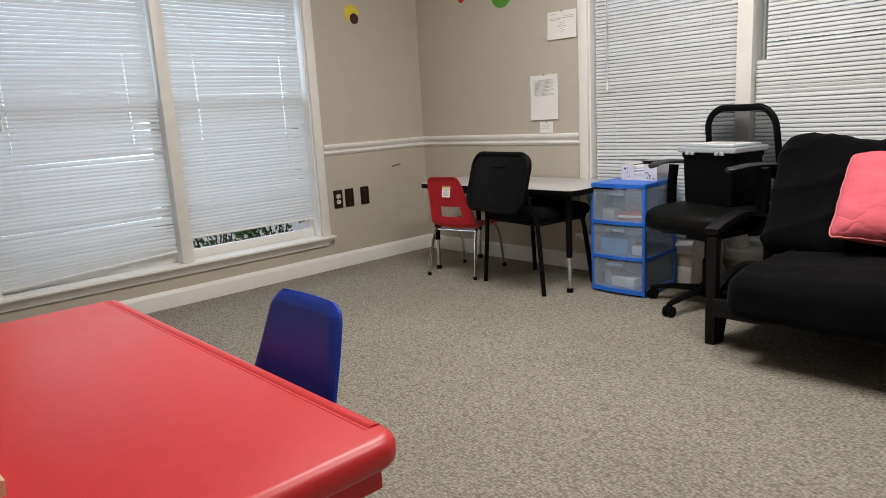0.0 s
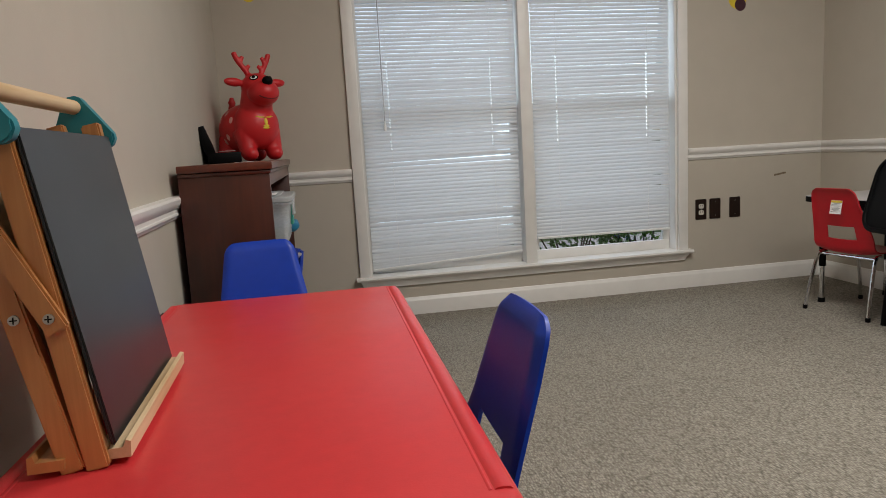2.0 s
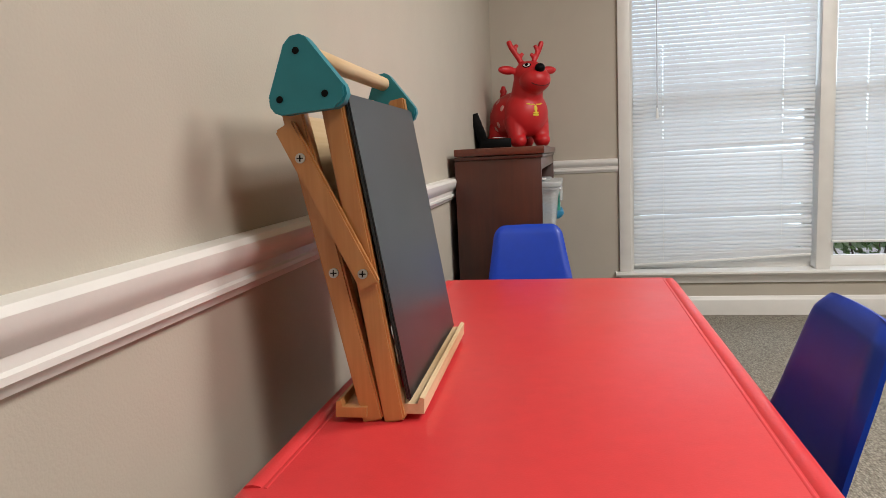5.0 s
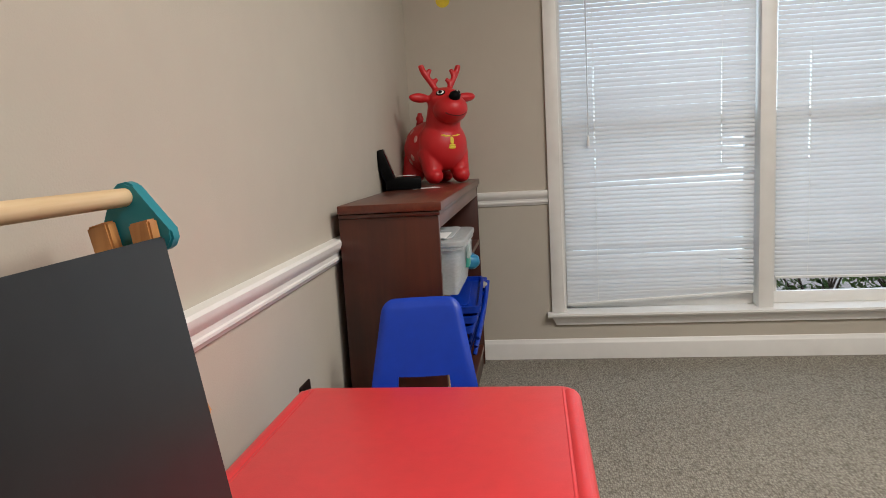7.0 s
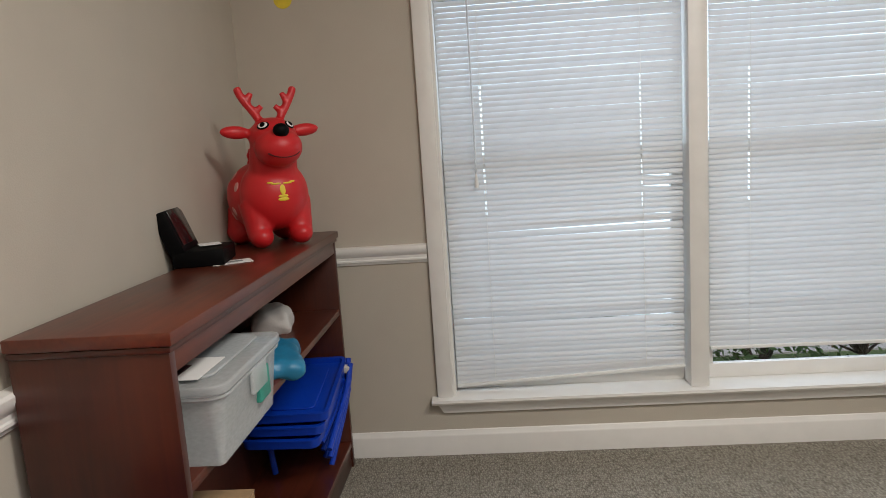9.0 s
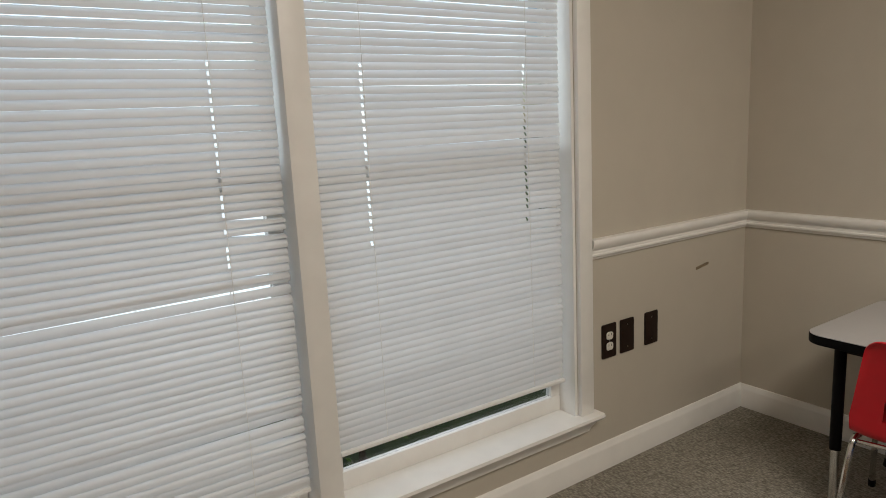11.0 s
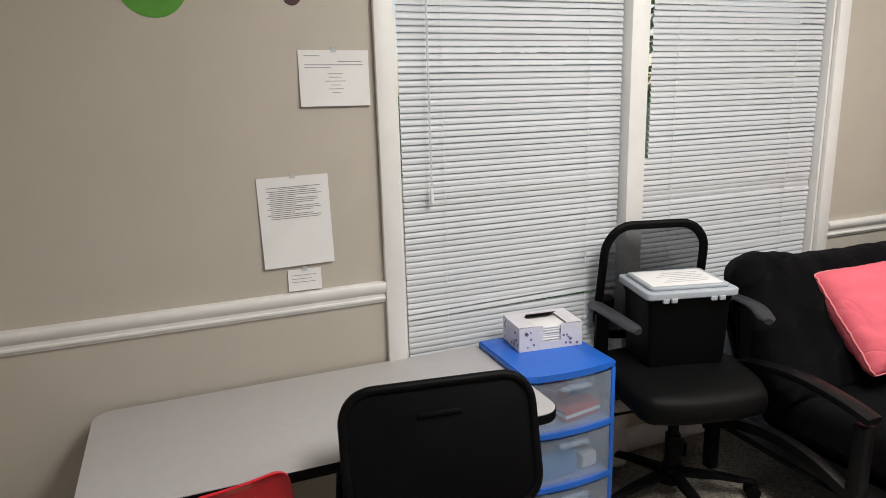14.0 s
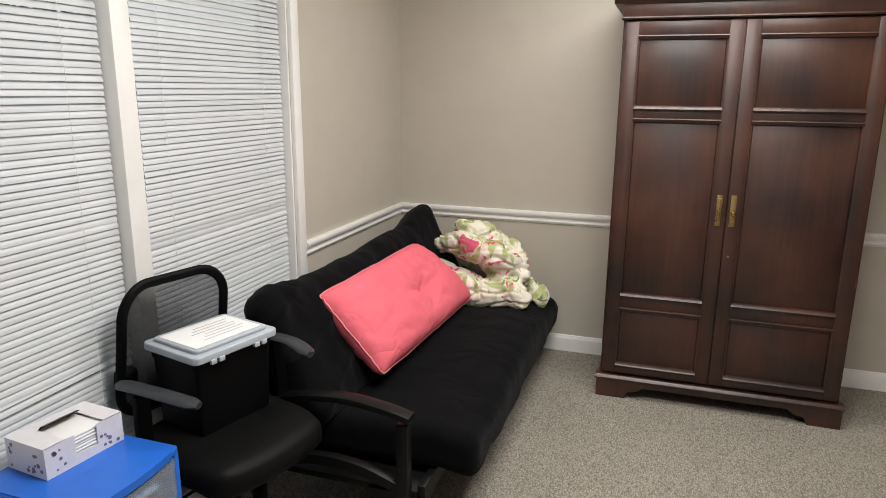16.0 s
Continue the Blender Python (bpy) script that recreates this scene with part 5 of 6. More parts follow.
def file_box():
    b = thing("file_box", "black plastic file box with a grey lid on the office chair", "file box", pose(3.405, 1.515, 0.5205, 0, 0, 76))
    part("tub", rounded_tub(0.295, 0.225, 0.235, 0.012, 0.018, 0.004, 0.006), M_BLACKPL, b)
    part("rim_band", rounded_tub(0.302, 0.232, 0.018, 0.0, 0.020, 0.004, 0.0), M_BLACKPL, b, m=Matrix.Translation((0, 0, 0.222)))
    lid = part("lid", slab(0.330, 0.262, 0.247, 0.272, 0.022, 0.005), M_GREYLID, b, "translucent grey lid")
    part("lid_step", slab(0.285, 0.215, 0.2725, 0.284, 0.018, 0.004), M_GREYLID, lid)
    part("paper_sheet", box((-0.125, -0.088, 0.2845), (0.130, 0.092, 0.2856)), M_PAPER, b, "printed paper under the lid")
    bars = bmesh.new()
    for k in range(6):
        add_box(bars, (-0.10 + 0.015 * (k % 2), -0.055 + 0.021 * k, 0.2858), (0.03 + 0.02 * (k % 3), -0.050 + 0.021 * k, 0.2864))
    part("print", bars, M_FAINT, b)
    for x in (-0.10, -0.07, 0.07, 0.10):
        part("latch", box((x - 0.011, 0.124, 0.236), (x + 0.011, 0.135, 0.252), 0.003), M_GREYLID, b)


file_box()


bag = thing("canvas_bag", "crumpled off-white canvas bag on the floor beside the cart", "bag", pose(3.585, 1.655, 0.0, 0, 0, 4))
part("pouch", soft_slab(0.085, 0.17, 0.30, 0.035, 18, 0.0, 0.014, 12, 4, 0.012), M_WHITEBAG, bag, m=Matrix.Translation((0, 0, 0.146)), angle=80)
part("strap", tube(arc([(-0.03, -0.05, 0.28), (-0.045, -0.03, 0.35), (-0.03, 0.03, 0.35), (-0.02, 0.05, 0.28)], 5), 0.009, 0.003, n=8), M_WHITEBAG, bag)


# ---- futon ----
def futon():
    f = thing("futon_sofa", "black futon sofa with arched wooden arms under the window", "sofa", Matrix.Translation((3.0, 0.35, 0)))
    y_near, y_far = 0.935, -0.985
    for y in (y_near, y_far):
        side = part("arm_frame", box((-0.190, y - 0.022, 0.0), (-0.145, y + 0.022, 0.462), 0.005), M_BLACKWOOD, f)
        top = arc([(-0.195, y, 0.486), (-0.10, y, 0.507), (0.06, y, 0.522), (0.24, y, 0.500), (0.42, y, 0.450)], 6)
        part("armrest", tube(top, 0.030, 0.013, n=12, square=True), M_BLACKWOOD, side)
        low = arc([(-0.155, y, 0.215), (0.0, y, 0.262), (0.16, y, 0.270), (0.32, y, 0.235), (0.46, y, 0.17)], 6)
        part("stretcher", tube(low, 0.020, 0.022, n=10, square=True), M_BLACKWOOD, side)
        part("back_post", box((0.40, y - 0.020, 0.0), (0.445, y + 0.020, 0.45), 0.005), M_BLACKWOOD, side)
        part("foot_bracket", stack([[(x, yy, z) for x, z in ((-0.146, 0.0), (-0.10, 0.0), (-0.03, 0.20), (-0.146, 0.21))] for yy in (y - 0.02, y + 0.02)]), M_BLACKWOOD, side)
    part("front_rail", box((-0.235, y_far + 0.03, 0.140), (-0.205, y_near - 0.03, 0.215), 0.005), M_BLACKWOOD, f)
    part("seat_deck", box((-0.205, y_far + 0.03, 0.165), (0.40, y_near - 0.03, 0.190), 0.003), M_BLACKWOOD, f)
    part("back_deck", box((-0.012, y_far + 0.12, 0), (0.012, y_near - 0.12, 0.36), 0.003), M_BLACKWOOD, f, m=pose(0.425, 0, 0.36, 0, 24, 0))
    seat = soft_slab(0.745, 1.80, 0.19, 0.055, 64, 0.014, 0.011, 3.4, 2.0, 0.006)
    for v in seat.verts:
        v.co.z += 0.020 * math.cos(v.co.y * 4.2) * (1 if v.co.z > 0 else 0.2) - 0.035 * max(0, -v.co.x - 0.22) / 0.15
    part("seat_mattress", seat, M_BLACKFAB, f, "black cotton futon seat, rumpled", m=pose(-0.015, -0.105, 0.298, 0, 3.0, 0), angle=80)
    back = soft_slab(0.55, 1.87, 0.16, 0.070, 72, 0.016, 0.012, 4.5, 8.0, 0.016)
    for v in back.verts:
        v.co.x += 0.07 * max(0, -v.co.y - 0.45) * max(0, v.co.x + 0.1) / 0.37 * 2
        top = max(0, min(1, (v.co.x + 0.05) / 0.25))
        v.co.x += top * (0.030 * math.exp(-((v.co.y - 0.80) / 0.10) ** 2) - 0.020 * math.exp(-((v.co.y - 0.30) / 0.40) ** 2))
        if v.co.z > 0.02:
            c = v.co.x * 30 + (v.co.y - 0.9) * 9 + 3.0 * noise.noise(Vector((v.co.x * 2, v.co.y * 2.2, 3)))
            v.co.z += 0.026 * (1 - abs(math.sin(c * 0.5)) ** 0.5 - 0.3) * max(0.25, min(1, 0.5 + v.co.y))
    part("back_mattress", back, M_BLACKFAB, f, "black cotton futon back, creased", m=pose(0.330, -0.040, 0.578, 0, -61, 0), angle=80)


futon()


def pillow():
    """Long pink pillow with a sewn side band, slumped out of square, pinched by tufting."""
    nu, nv = 60, 30
    # slumped outline: far-top, near-top, near-low, far-low
    tl, tr, br, bl = (-0.545, 0.210), (0.460, 0.218), (0.620, -0.215), (-0.525, -0.215)

    def plan(u, v):
        a, c = (u + 1) / 2, (v + 1) / 2
        q = 1 - 0.035 * (abs(u) ** 8 + abs(v) ** 8 - 2 * abs(u * v) ** 8) - 0.05 * abs(u * v) ** 10
        x = (bl[0] * (1 - a) + br[0] * a) * (1 - c) + (tl[0] * (1 - a) + tr[0] * a) * c
        y = (bl[1] * (1 - a) + br[1] * a) * (1 - c) + (tl[1] * (1 - a) + tr[1] * a) * c
        wob = 0.006 * noise.noise(Vector((u * 3, v * 3, 7)))
        return x * q + wob, y * q + wob

    bm = bmesh.new()
    rims = []
    for side in (1, -1):
        grid = []
        for i in range(nu + 1):
            row = []
            for k in range(nv + 1):
                u, v = 2 * i / nu - 1, 2 * k / nv - 1
                t = (max(0, 1 - abs(u) ** 5) ** 0.6) * (max(0, 1 - abs(v) ** 3.4) ** 0.6)
                x, y = plan(u, v)
                r = math.hypot(u * 1.9 - 0.35, v + 0.05)
                ang = math.atan2(v + 0.05, u * 1.9 - 0.35)
                pinch = 0.034 * math.exp(-(r * 3.4) ** 2)
                wr = noise.noise(Vector((u * 3.4, v * 3.0, 2)))
                rays = 0.022 * (1 - abs(math.sin(ang * 3.0 + 1.6 * wr)) ** 0.5) * math.exp(-((r - 0.35) * 2.0) ** 2)
                band = 0.016 * (1 - abs(noise.noise(Vector((u * 2.0 - v, u * 1.2 + v * 2.4, 5 + side)))) ** 0.5)
                edge = 0.007 * abs(math.sin(30 * u + 5 * wr)) * abs(v) ** 6 + 0.005 * abs(math.sin(16 * v + 5 * wr)) * abs(u) ** 5
                z = side * (0.014 + (0.098 - pinch - rays - band + 0.016 * noise.noise(Vector((u * 1.6, v * 1.2, 4 + side)))) * t - edge)
                row.append(bm.verts.new((x, y, z)))
            grid.append(row)
        for i in range(nu):
            for k in range(nv):
                bm.faces.new((grid[i][k], grid[i + 1][k], grid[i + 1][k + 1], grid[i][k + 1]))
        rims.append([g[0] for g in grid] + grid[-1][1:] + [g[-1] for g in grid[-2::-1]] + grid[0][-2:0:-1])
    for i in range(len(rims[0])):
        j = (i + 1) % len(rims[0])
        bm.faces.new((rims[0][i], rims[0][j], rims[1][j], rims[1][i]))
    edge = [v.co.copy() for v in rims[0]]
    bmesh.ops.recalc_face_normals(bm, faces=bm.faces[:])
    p = thing("pillow", "long pink cotton pillow lying on the futon", "pillow")
    part("cover", bm, M_PINK, p, angle=70)
    rim = bmesh.new()
    sweep(rim, edge + edge[:1], 0.0034, n=6, up=(0, 0, 1), caps=False)
    part("piping", rim, mat("pale_piping", (0.80, 0.25, 0.27), 0.8), p, "pale pink piping")
    xa = Vector((-0.045, -1.07, 0.004)).normalized()
    ya = Vector((0.267, 0.0, 0.295))
    ya = (ya - xa * ya.dot(xa)).normalized()
    za = xa.cross(ya)
    m = Matrix((xa, ya, za)).transposed().to_4x4()
    m.translation = Vector((3.185, 0.415, 0.606))
    p.matrix_world = m


pillow()


def quilt():
    """A bundled floral quilt: overlapping soft rolls welded into one rumpled mesh."""
    bm = bmesh.new()
    rolls = (
        ([(-0.24, -0.12, 0.06), (-0.10, -0.16, 0.07), (0.08, -0.15, 0.07), (0.22, -0.06, 0.06)], 0.075),
        ([(-0.24, 0.08, 0.06), (-0.08, 0.14, 0.07), (0.10, 0.12, 0.07), (0.24, 0.05, 0.06)], 0.08),
        ([(-0.20, -0.04, 0.15), (-0.14, 0.10, 0.17), (0.00, 0.13, 0.18), (0.10, 0.05, 0.16), (0.10, -0.08, 0.15)], 0.062),
        ([(-0.16, -0.10, 0.17), (-0.04, -0.13, 0.21), (0.07, -0.07, 0.20), (0.06, 0.05, 0.22), (-0.05, 0.08, 0.24), (-0.12, 0.0, 0.24)], 0.052),
        ([(-0.10, -0.05, 0.26), (0.0, -0.07, 0.27), (0.04, 0.01, 0.26), (-0.03, 0.05, 0.27)], 0.045),
        ([(0.10, -0.02, 0.10), (0.22, -0.05, 0.09), (0.31, -0.02, 0.05)], 0.06),
        ([(0.12, 0.12, 0.06), (0.24, 0.15, 0.05), (0.30, 0.10, 0.035)], 0.045),
        ([(-0.06, -0.12, 0.23), (0.08, -0.13, 0.23), (0.17, -0.05, 0.20), (0.19, 0.06, 0.15)], 0.056),
        ([(0.02, 0.10, 0.21), (0.14, 0.08, 0.19), (0.25, 0.01, 0.12)], 0.055),
        ([(-0.02, 0.20, 0.05), (0.10, 0.22, 0.045), (0.20, 0.20, 0.04)], 0.045),
        ([(-0.20, 0.14, 0.06), (-0.14, 0.24, 0.05), (-0.02, 0.27, 0.04)], 0.045),
    )
    for pts, r in rolls:
        line = arc(pts, 6)
        sweep(bm, line, [r * (0.55 + 0.45 * math.sin(math.pi * (i + 1) / (len(line) + 1))) for i in range(len(line))], n=16)
    me = bpy.data.meshes.new("quilt_tmp")
    bm.to_mesh(me)
    bm.free()
    tmp = bpy.data.objects.new("quilt_tmp", me)
    scene.collection.objects.link(tmp)
    rm = tmp.modifiers.new("remesh", "REMESH")
    rm.mode, rm.voxel_size = "VOXEL", 0.007
    sm = tmp.modifiers.new("smooth", "SMOOTH")
    sm.factor, sm.iterations = 0.6, 10
    done = bpy.data.meshes.new_from_object(tmp.evaluated_get(bpy.context.evaluated_depsgraph_get()))
    bpy.data.objects.remove(tmp)
    bm = bmesh.new()
    bm.from_mesh(done)
    bm.normal_update()
    for v in bm.verts:
        q = Vector((v.co.x * 9, v.co.y * 9, v.co.z * 22))
        fold = abs(noise.noise(q + Vector((3, 1, 2))))
        fine = abs(noise.noise(q * 1.9 + Vector((7, 4, 2))))
        v.co += v.normal * (0.008 * noise.noise(v.co * 6) - 0.016 * max(0, 0.16 - fold) / 0.16 - 0.006 * max(0, 0.14 - fine) / 0.14)
    q = part("quilt", bm, M_FLORAL, angle=180)
    q.matrix_world = pose(3.085, -0.44, 0.405, 0, 8, 155) @ Matrix.Diagonal((1.34, 1.2, 1.45, 1))
    # the quilt is pressed flat where it leans on the wall
    place = q.matrix_world.copy()
    back_to_own = place.inverted()
    for v in q.data.vertices:
        w = place @ v.co
        if w.y < -0.58:
            w.y = -0.58 - 0.13 * (1 - math.exp((w.y + 0.58) / 0.13))
            v.co = back_to_own @ w
    tagged(q, "cream floral quilt bundled on the futon's end", "quilt")


quilt()


# ---- armoire, facing +y ----
def armoire():
    w, d = 1.12, 0.53
    a = thing("armoire", "tall dark walnut armoire with two panelled doors", "armoire", Matrix.Translation((1.745, -0.170, 0)))
    x0, x1 = -w / 2, w / 2
    part("carcass", box((x0, -d, 0.115), (x1, -0.024, 1.90), 0.003), M_WALNUT, a)
    # plinth with bracket feet cut out of it
    prof = [(x0 - 0.014, 0), (x0 + 0.13, 0), (x0 + 0.145, 0.035), (x0 + 0.19, 0.045), (x0 + 0.22, 0.068), (x1 - 0.22, 0.068), (x1 - 0.19, 0.045), (x1 - 0.145, 0.035), (x1 - 0.13, 0), (x1 + 0.014, 0), (x1 + 0.014, 0.100), (x0 - 0.014, 0.100)]
    part("plinth", stack([[(x, y, z) for x, z in prof] for y in (-0.018, 0.014)]), M_WALNUT, a)
    for s in (-1, 1):
        part("plinth_side", box((s * (w / 2 + 0.001) - 0.013, -d, 0), (s * (w / 2 + 0.001) + 0.013, -0.018, 0.100)), M_WALNUT, a)
    part("base_moulding", prism([(-0.03, 0), (0.022, 0), (0.026, 0.008), (0.018, 0.013), (0.010, 0.020), (-0.03, 0.022)], (x0 - 0.02, 0, 0.100), (x1 + 0.02, 0, 0.100), (0, 1, 0)), M_WALNUT, a)
    part("frieze", box((x0 - 0.004, -d, 1.90), (x1 + 0.004, -0.004, 1.965), 0.003), M_WALNUT, a)
    part("frieze_bead", prism([(-0.02, 0), (0.006, 0.002), (0.010, 0.008), (0.006, 0.014), (-0.02, 0.016)], (x0 - 0.008, 0, 1.888), (x1 + 0.008, 0, 1.888), (0, 1, 0)), M_WALNUT, a)
    part("cornice", prism([(-d, 0), (0.005, 0), (0.012, 0.012), (0.020, 0.016), (0.034, 0.038), (0.050, 0.050), (0.052, 0.062), (-d, 0.062)], (x0 - 0.045, 0, 1.960), (x1 + 0.045, 0, 1.960), (0, 1, 0)), M_WALNUT, a)
    split = 0.030
    for s, dx0, dx1 in ((1, split + 0.003, x1 - 0.012), (-1, x0 + 0.012, split - 0.003)):
        door = part("door", box((dx0, -0.024, 0.135), (dx1, -0.010, 1.880), 0.002), M_WALNUT, a)
        st = 0.062
        frames = [((dx0, 0.135), (dx0 + st, 1.880)), ((dx1 - st, 0.135), (dx1, 1.880))]
        rails = ((0.135, 0.178), (0.490, 0.556), (1.438, 1.484), (1.815, 1.880))
        for lo, hi in rails:
            frames.append(((dx0 + st, lo), (dx1 - st, hi)))
        for (ax, az), (bx2, bz) in frames:
            part("door_rail", box((ax, -0.010, az), (bx2, 0.0, bz), 0.002), M_WALNUT, door)
        for (lo, hi), (lo2, hi2) in zip(rails, rails[1:]):
            z0, z1 = hi, lo2
            mld = [(0, 0), (0.011, 0), (0.013, 0.005), (0.008, 0.010), (0.005, 0.018), (-0.006, 0.022), (-0.009, 0.022), (-0.009, 0)]
            part("moulding", prism(mld, (dx0 + st, 0, z0 - 0.004), (dx1 - st, 0, z0 - 0.004), (0, 1, 0)), M_WALNUT, door)
            part("moulding", prism(mld, (dx0 + st, 0, z1 + 0.004), (dx1 - st, 0, z1 + 0.004), (0, 1, 0), (0, 0, -1)), M_WALNUT, door)
            for xx, sg in ((dx0 + st, 1), (dx1 - st, -1)):
                part("moulding", prism([(0, 0), (0.006, 0), (0.004, 0.008), (-0.009, 0.012), (-0.009, 0)], (xx - 0.002 * sg, 0, z0 + 0.016), (xx - 0.002 * sg, 0, z1 - 0.016), (0, 1, 0), (sg, 0, 0)), M_WALNUT, door)
            part("panel", box((dx0 + st + 0.010, -0.0102, z0 + 0.016), (dx1 - st - 0.010, -0.0072, z1 - 0.016), 0.001), M_WALNUT, door)
        hx = dx0 + 0.030 if s == 1 else dx1 - 0.026
        pl = part("handle_plate", box((hx - 0.013, 0.0, 0.945), (hx + 0.013, 0.004, 1.095), 0.0015), M_BRASS, door, "brass handle plate")
        if s == -1:
            part("knob", tube([(hx, 0.004, 1.010), (hx, 0.016, 1.010), (hx, 0.022, 1.010), (hx, 0.032, 1.010)], [0.005, 0.005, 0.012, 0.007], n=12), M_BRASS, pl, "small brass knob")
            part("keyhole", disc(bmesh.new(), (hx, 0.0, 0.80), (0, 1, 0), 0.006, 0.002, 10), M_BRASS, door)
        else:
            part("bolt", box((hx - 0.006, 0.004, 0.96), (hx + 0.006, 0.010, 1.08), 0.002), M_BRASS, pl)
        ox = dx1 if s == 1 else dx0
        for z in (0.26, 0.72, 1.22, 1.77):
            part("hinge", tube([(ox, 0.001, z - 0.025), (ox, 0.001, z + 0.025)], 0.006, n=8), M_WALNUT, door)


armoire()


# ---- papers, plates and decals on the walls ----
def sheet(name, label, y0, y1, z0, z1, lean, lines, curl=0.006):
    """A sheet of paper taped to the east wall, with bars for its print."""
    w, h = y1 - y0, z1 - z0
    p = thing(name, label, "paper", Matrix.Translation((XE - 0.002, (y0 + y1) / 2, (z0 + z1) / 2)) @ pose(0, 0, 0, lean, 0, 0))
    n = 10
    rings = []
    for i in range(n + 1):
        z, x = h * (i / n - 0.5), -curl * (1 - i / n) ** 2
        rings.append([(x - 0.0014, -w / 2, z), (x - 0.0014, w / 2, z), (x, w / 2, z), (x, -w / 2, z)])
    bm = stack(rings)
    part("sheet", bm, M_PAPER, p)
    bars = bmesh.new()
    for a, b, zc, t in lines:
        x = -curl * (1 - zc) ** 2 - 0.0019
        add_box(bars, (x, w * (0.5 - b), h * (zc - 0.5) - t / 2), (x + 0.0008, w * (0.5 - a), h * (zc - 0.5) + t / 2))
    part("print", bars, M_INK, p)
    part("tape", box((-0.003, -0.008, h / 2 - 0.006), (-0.001, 0.008, h / 2 + 0.008)), M_CLEAR, p)


rng = random.Random(11)
lines = [(0.12, 0.88, 0.885, 0.0022), (0.30, 0.70, 0.868, 0.0018)]
for k in range(15):
    lines.append((0.16 if k % 3 else 0.12, rng.uniform(0.74, 0.90) if k % 4 != 3 else rng.uniform(0.45, 0.6), 0.845 - 0.0215 * k, 0.0022))
sheet("wall_notice", "white printed notice taped above the chair rail", 2.671, 2.887, 0.948, 1.226, -0.8, lines)
lines = [(0.08, 0.30, 0.90, 0.002), (0.55, 0.90, 0.80, 0.0022), (0.08, 0.92, 0.74, 0.0024), (0.08, 0.45, 0.69, 0.002), (0.40, 0.62, 0.58, 0.002), (0.42, 0.60, 0.52, 0.002), (0.36, 0.66, 0.45, 0.002), (0.44, 0.58, 0.38, 0.002), (0.40, 0.62, 0.31, 0.002), (0.45, 0.57, 0.24, 0.002)]
sheet("wall_notice", "white landscape notice taped beside the window", 2.525, 2.738, 1.429, 1.592, 0.6, lines)
sheet("wall_note", "small white note stuck on the chair rail", 2.714, 2.818, 0.866, 0.934, 1.0, [(0.10, 0.85, 0.72, 0.0016), (0.12, 0.70, 0.55, 0.0016), (0.10, 0.80, 0.40, 0.0016)], 0.004)


def wall_disc(name, label, m, r, material):
    d = part(name, disc(bmesh.new(), (0, 0, 0), (0, 0, 1), r, 0.0012, 36), material)
    d.matrix_world = m
    return tagged(d, label, "wall decal", group="wall decals")


def north(x, z, off=0.0):
    return pose(x, YN - off, z, 90, 0, 0)


def east(y, z, off=0.0):
    return pose(XE - off, y, z, 0, -90, 0)


wall_disc("wall_decal", "yellow round wall decal", north(3.062, 1.728), 0.058, M_YELLOW)
wall_disc("wall_decal", "dark plum round wall decal over a yellow one", north(3.080, 1.694, 0.0013), 0.036, M_PURPLE)
wall_disc("wall_decal", "yellow round wall decal near the corner", north(0.232, 1.796), 0.034, M_YELLOW)
wall_disc("wall_decal", "large green round wall decal", east(3.112, 1.768), 0.090, M_GREEN)
wall_disc("wall_decal", "small red round wall decal", east(3.478, 1.792), 0.030, M_ORANGE)
wall_disc("wall_decal", "small dark plum round wall decal", east(2.742, 1.742), 0.026, M_PURPLE)
scuff = part("wall_scuff", slab(0.085, 0.012, 0, 0.0006, 0.006, 0.0002), mat("scuff", (0.25, 0.19, 0.12), 0.8, var=0.3, scale=90), m=pose(0, 0, 0, 0, 0, 0))
scuff.matrix_world = pose(3.365, YN, 0.668, 90, -8, 0)
tagged(scuff, "brown scuff mark on the beige wall", "scuff", kind="structure")


def plate(m, label, kind_of):
    p = thing("wall_plate", label, "wall plate", m, group="wall plates")
    part("plate", slab(0.074, 0.126, 0.0, 0.006, 0.006, 0.003), M_BROWNPLATE, p)
    if kind_of == "outlet":
        for s in (-1, 1):
            o = part("socket", slab(0.034, 0.029, 0.0055, 0.0085, 0.010, 0.001), M_CREAM, p, "cream socket", m=Matrix.Translation((0, s * 0.0195, 0)))
            sl = bmesh.new()
            for x in (-0.0065, 0.0065):
                add_box(sl, (x - 0.001, s * 0.0195, 0.0086), (x + 0.001, s * 0.0195 + 0.008, 0.0090))
            part("slot", sl, M_BLACKPL, o)
    for y in (0.0,) if kind_of == "outlet" else (-0.042, 0.042):
        part("screw", disc(bmesh.new(), (0, y, 0.0058), (0, 0, 1), 0.003, 0.001, 8), M_STEEL, p)


for x, k, lab in ((2.822, "outlet", "brown wall plate with cream double socket"), (2.917, "blank", "blank brown wall plate"), (3.052, "blank", "blank brown wall plate")):
    plate(pose(x, YN, 0.482, 90, 0, 0), lab, k)
plate(pose(XW, 2.185, 0.448, 90, 0, 90), "blank brown wall plate by the red table", "blank")


# ---- outside ----
g = part("ground", box((-300, -300, -0.75), (300, 300, -0.55)), M_GRASS)
tagged(g, "green lawn round the building", "ground", kind="structure")
p = part("pavement", box((-30, 6.6, -0.56), (40, 9.8, -0.535)), M_PAVE)
tagged(p, "pale concrete path in the sun", "pavement", kind="structure")


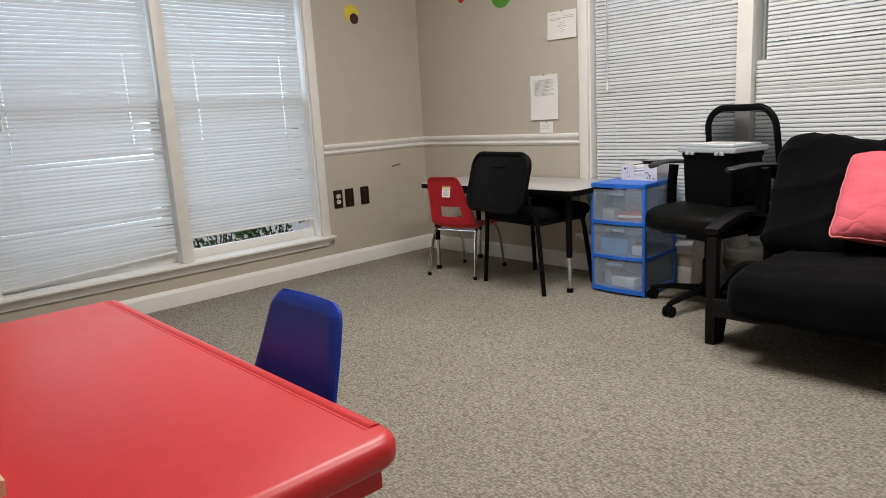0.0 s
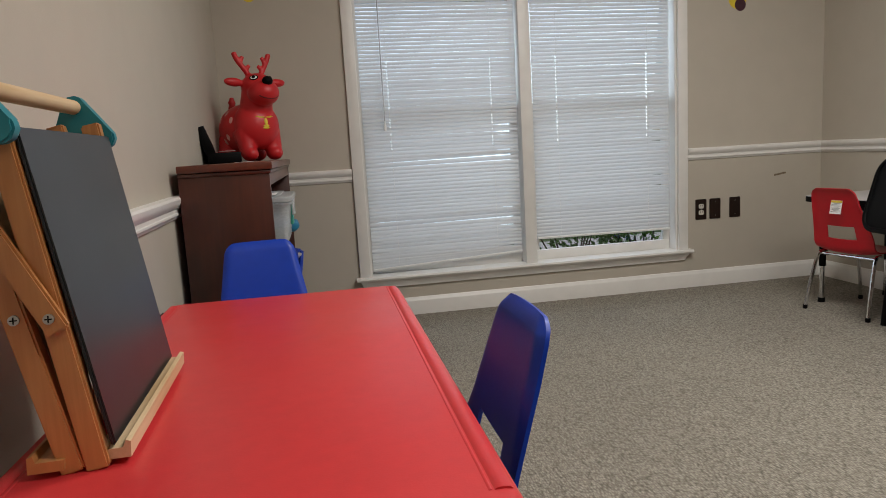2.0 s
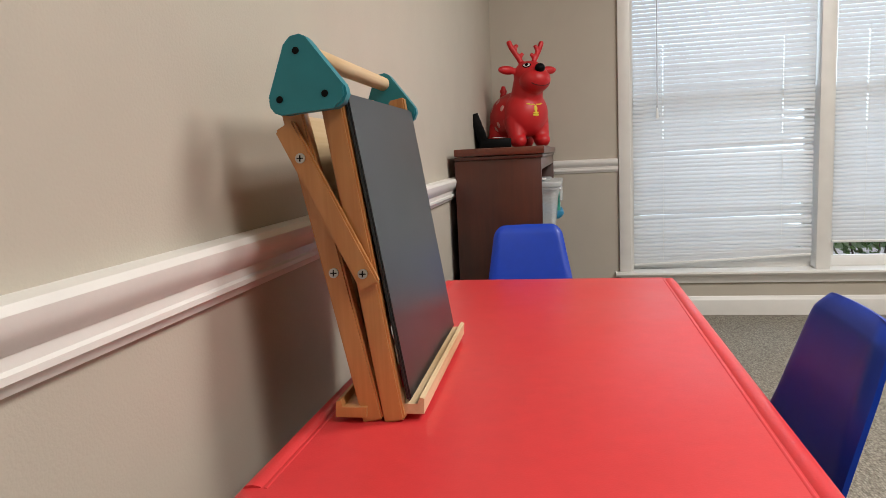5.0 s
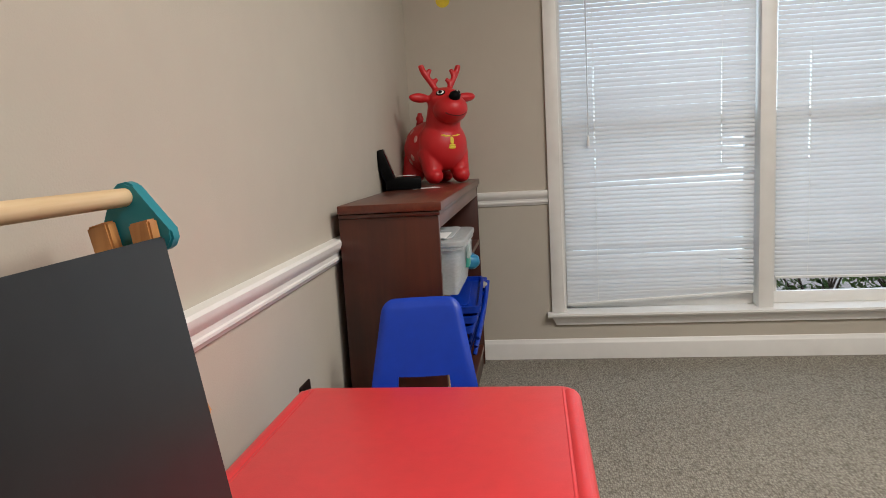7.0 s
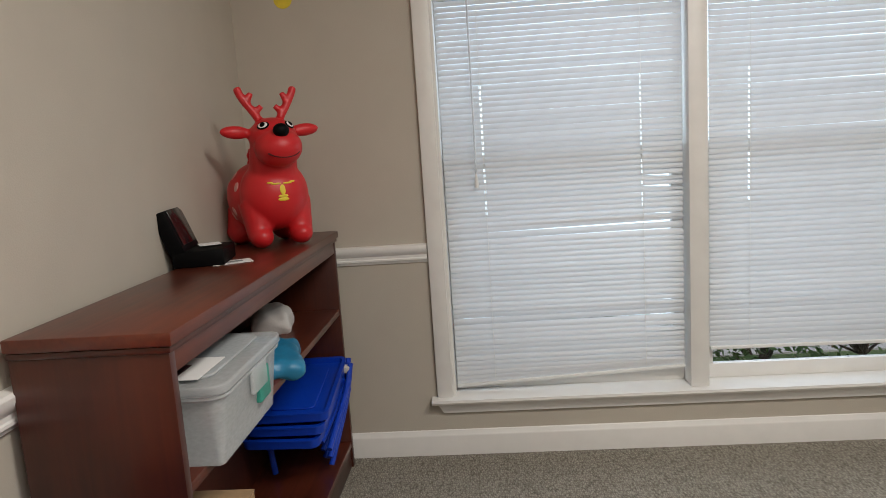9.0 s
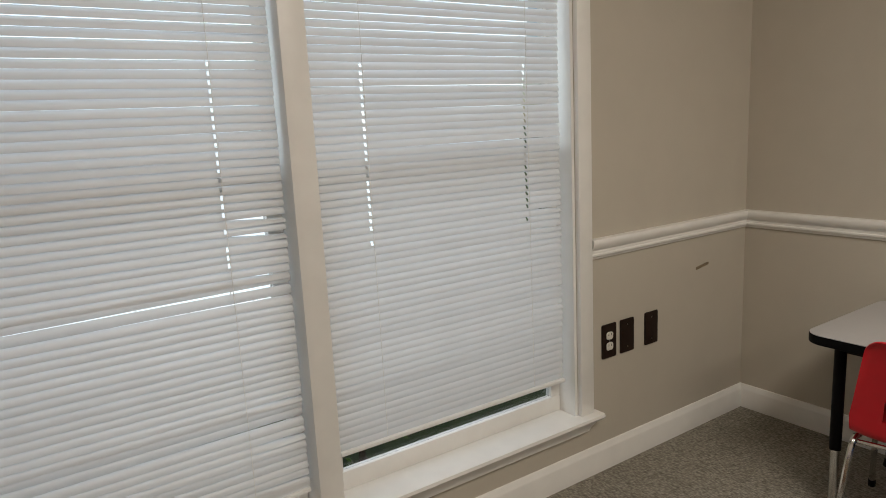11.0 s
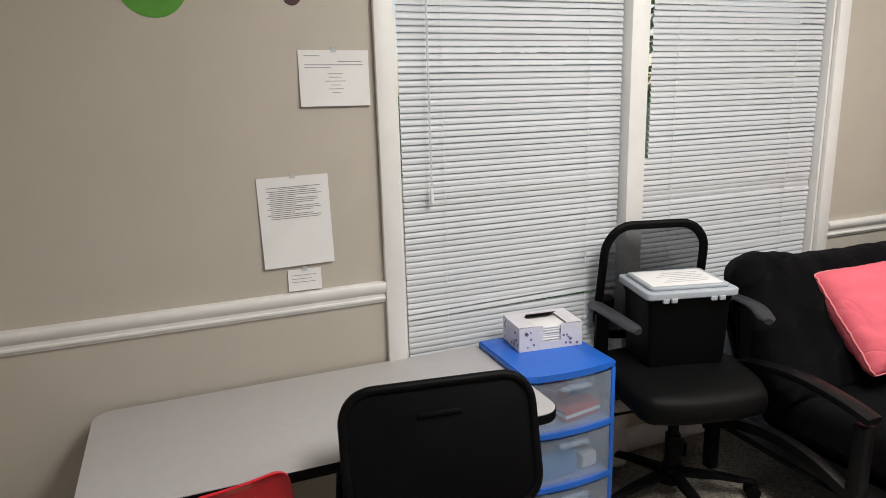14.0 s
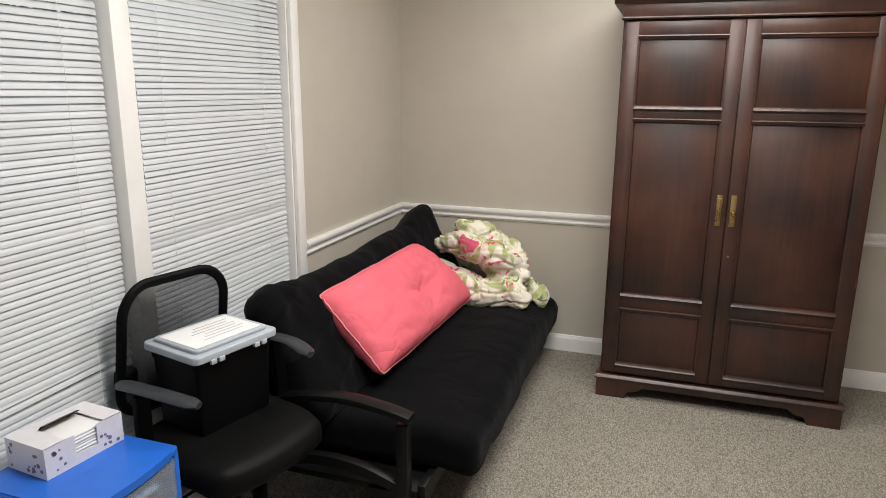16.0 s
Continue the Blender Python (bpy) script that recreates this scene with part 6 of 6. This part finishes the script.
def shrub(m, seed, label):
    """A clipped shrub: short trunk, stems and a crown of many small leaves."""
    s = thing("shrub", label, "shrub", m, group="shrubs")
    rng = random.Random(seed)
    stems = bmesh.new()
    sweep(stems, [(0, 0, 0), (0.01, 0, 0.18), (0.0, 0.02, 0.32)], [0.03, 0.025, 0.018], n=7)
    leaves = bmesh.new()
    for k in range(16):
        a, r, h = rng.uniform(0, 6.28), rng.uniform(0.12, 0.36), rng.uniform(0.38, 0.92)
        tip = Vector((r * math.cos(a), r * math.sin(a), h))
        sweep(stems, [(0, 0.01, 0.28), tip * 0.6 + Vector((0, 0, 0.08)), tip], [0.012, 0.008, 0.004], n=5)
        for j in range(46):
            c = tip + Vector([rng.gauss(0, 0.10) for _ in range(3)])
            n = Vector([rng.gauss(0, 1) for _ in range(3)]).normalized()
            u = n.orthogonal().normalized()
            v = n.cross(u)
            l = rng.uniform(0.022, 0.042)
            q = [c - u * l, c + v * l * 0.42 + n * 0.004, c + u * l, c - v * l * 0.42 + n * 0.004]
            leaves.faces.new([leaves.verts.new(x) for x in q])
    part("trunk", stems, M_BARK, s)
    part("crown", leaves, M_LEAF, s)


for k, x in enumerate((0.9, 1.75, 2.55, 3.3)):
    shrub(pose(x, 5.45 + 0.25 * (k % 2), -0.55, 0, 0, 60 * k), 20 + k, "leafy green shrub outside the window")
for k, y in enumerate((0.5, 1.3, 2.2)):
    shrub(pose(5.6 + 0.3 * (k % 2), y, -0.55, 0, 0, 47 * k), 40 + k, "leafy green shrub outside the window")


def tree(m, seed):
    t = thing("tree", "leafy tree standing beyond the path", "tree", m, group="trees")
    rng = random.Random(seed)
    wood_bm, leaves = bmesh.new(), bmesh.new()
    sweep(wood_bm, [(0, 0, 0), (0.05, 0.02, 1.2), (0.0, 0.1, 2.6), (0.1, 0.1, 4.0)], [0.20, 0.15, 0.11, 0.05], n=9)
    for k in range(18):
        a, r, h = rng.uniform(0, 6.28), rng.uniform(0.6, 1.9), rng.uniform(1.9, 5.2)
        tip = Vector((r * math.cos(a), r * math.sin(a), h))
        sweep(wood_bm, [(0, 0.06, min(h * 0.55, 3.4)), tip * 0.55 + Vector((0, 0, h * 0.32)), tip], [0.06, 0.04, 0.012], n=5)
        for j in range(150):
            c = tip + Vector([rng.gauss(0, 0.42) for _ in range(3)])
            n = Vector([rng.gauss(0, 1) for _ in range(3)]).normalized()
            u = n.orthogonal().normalized()
            v = n.cross(u)
            l = rng.uniform(0.06, 0.12)
            leaves.faces.new([leaves.verts.new(x) for x in (c - u * l, c + v * l * 0.5, c + u * l, c - v * l * 0.5)])
    part("trunk", wood_bm, M_BARK, t)
    part("crown", leaves, M_LEAF, t)


tree(pose(-1.5, 12.5, -0.55), 1)
tree(pose(4.5, 14.0, -0.55, 0, 0, 50), 2)
tree(pose(11.5, 3.0, -0.55, 0, 0, 120), 3)
tree(pose(10.0, -2.5, -0.55, 0, 0, 200), 4)
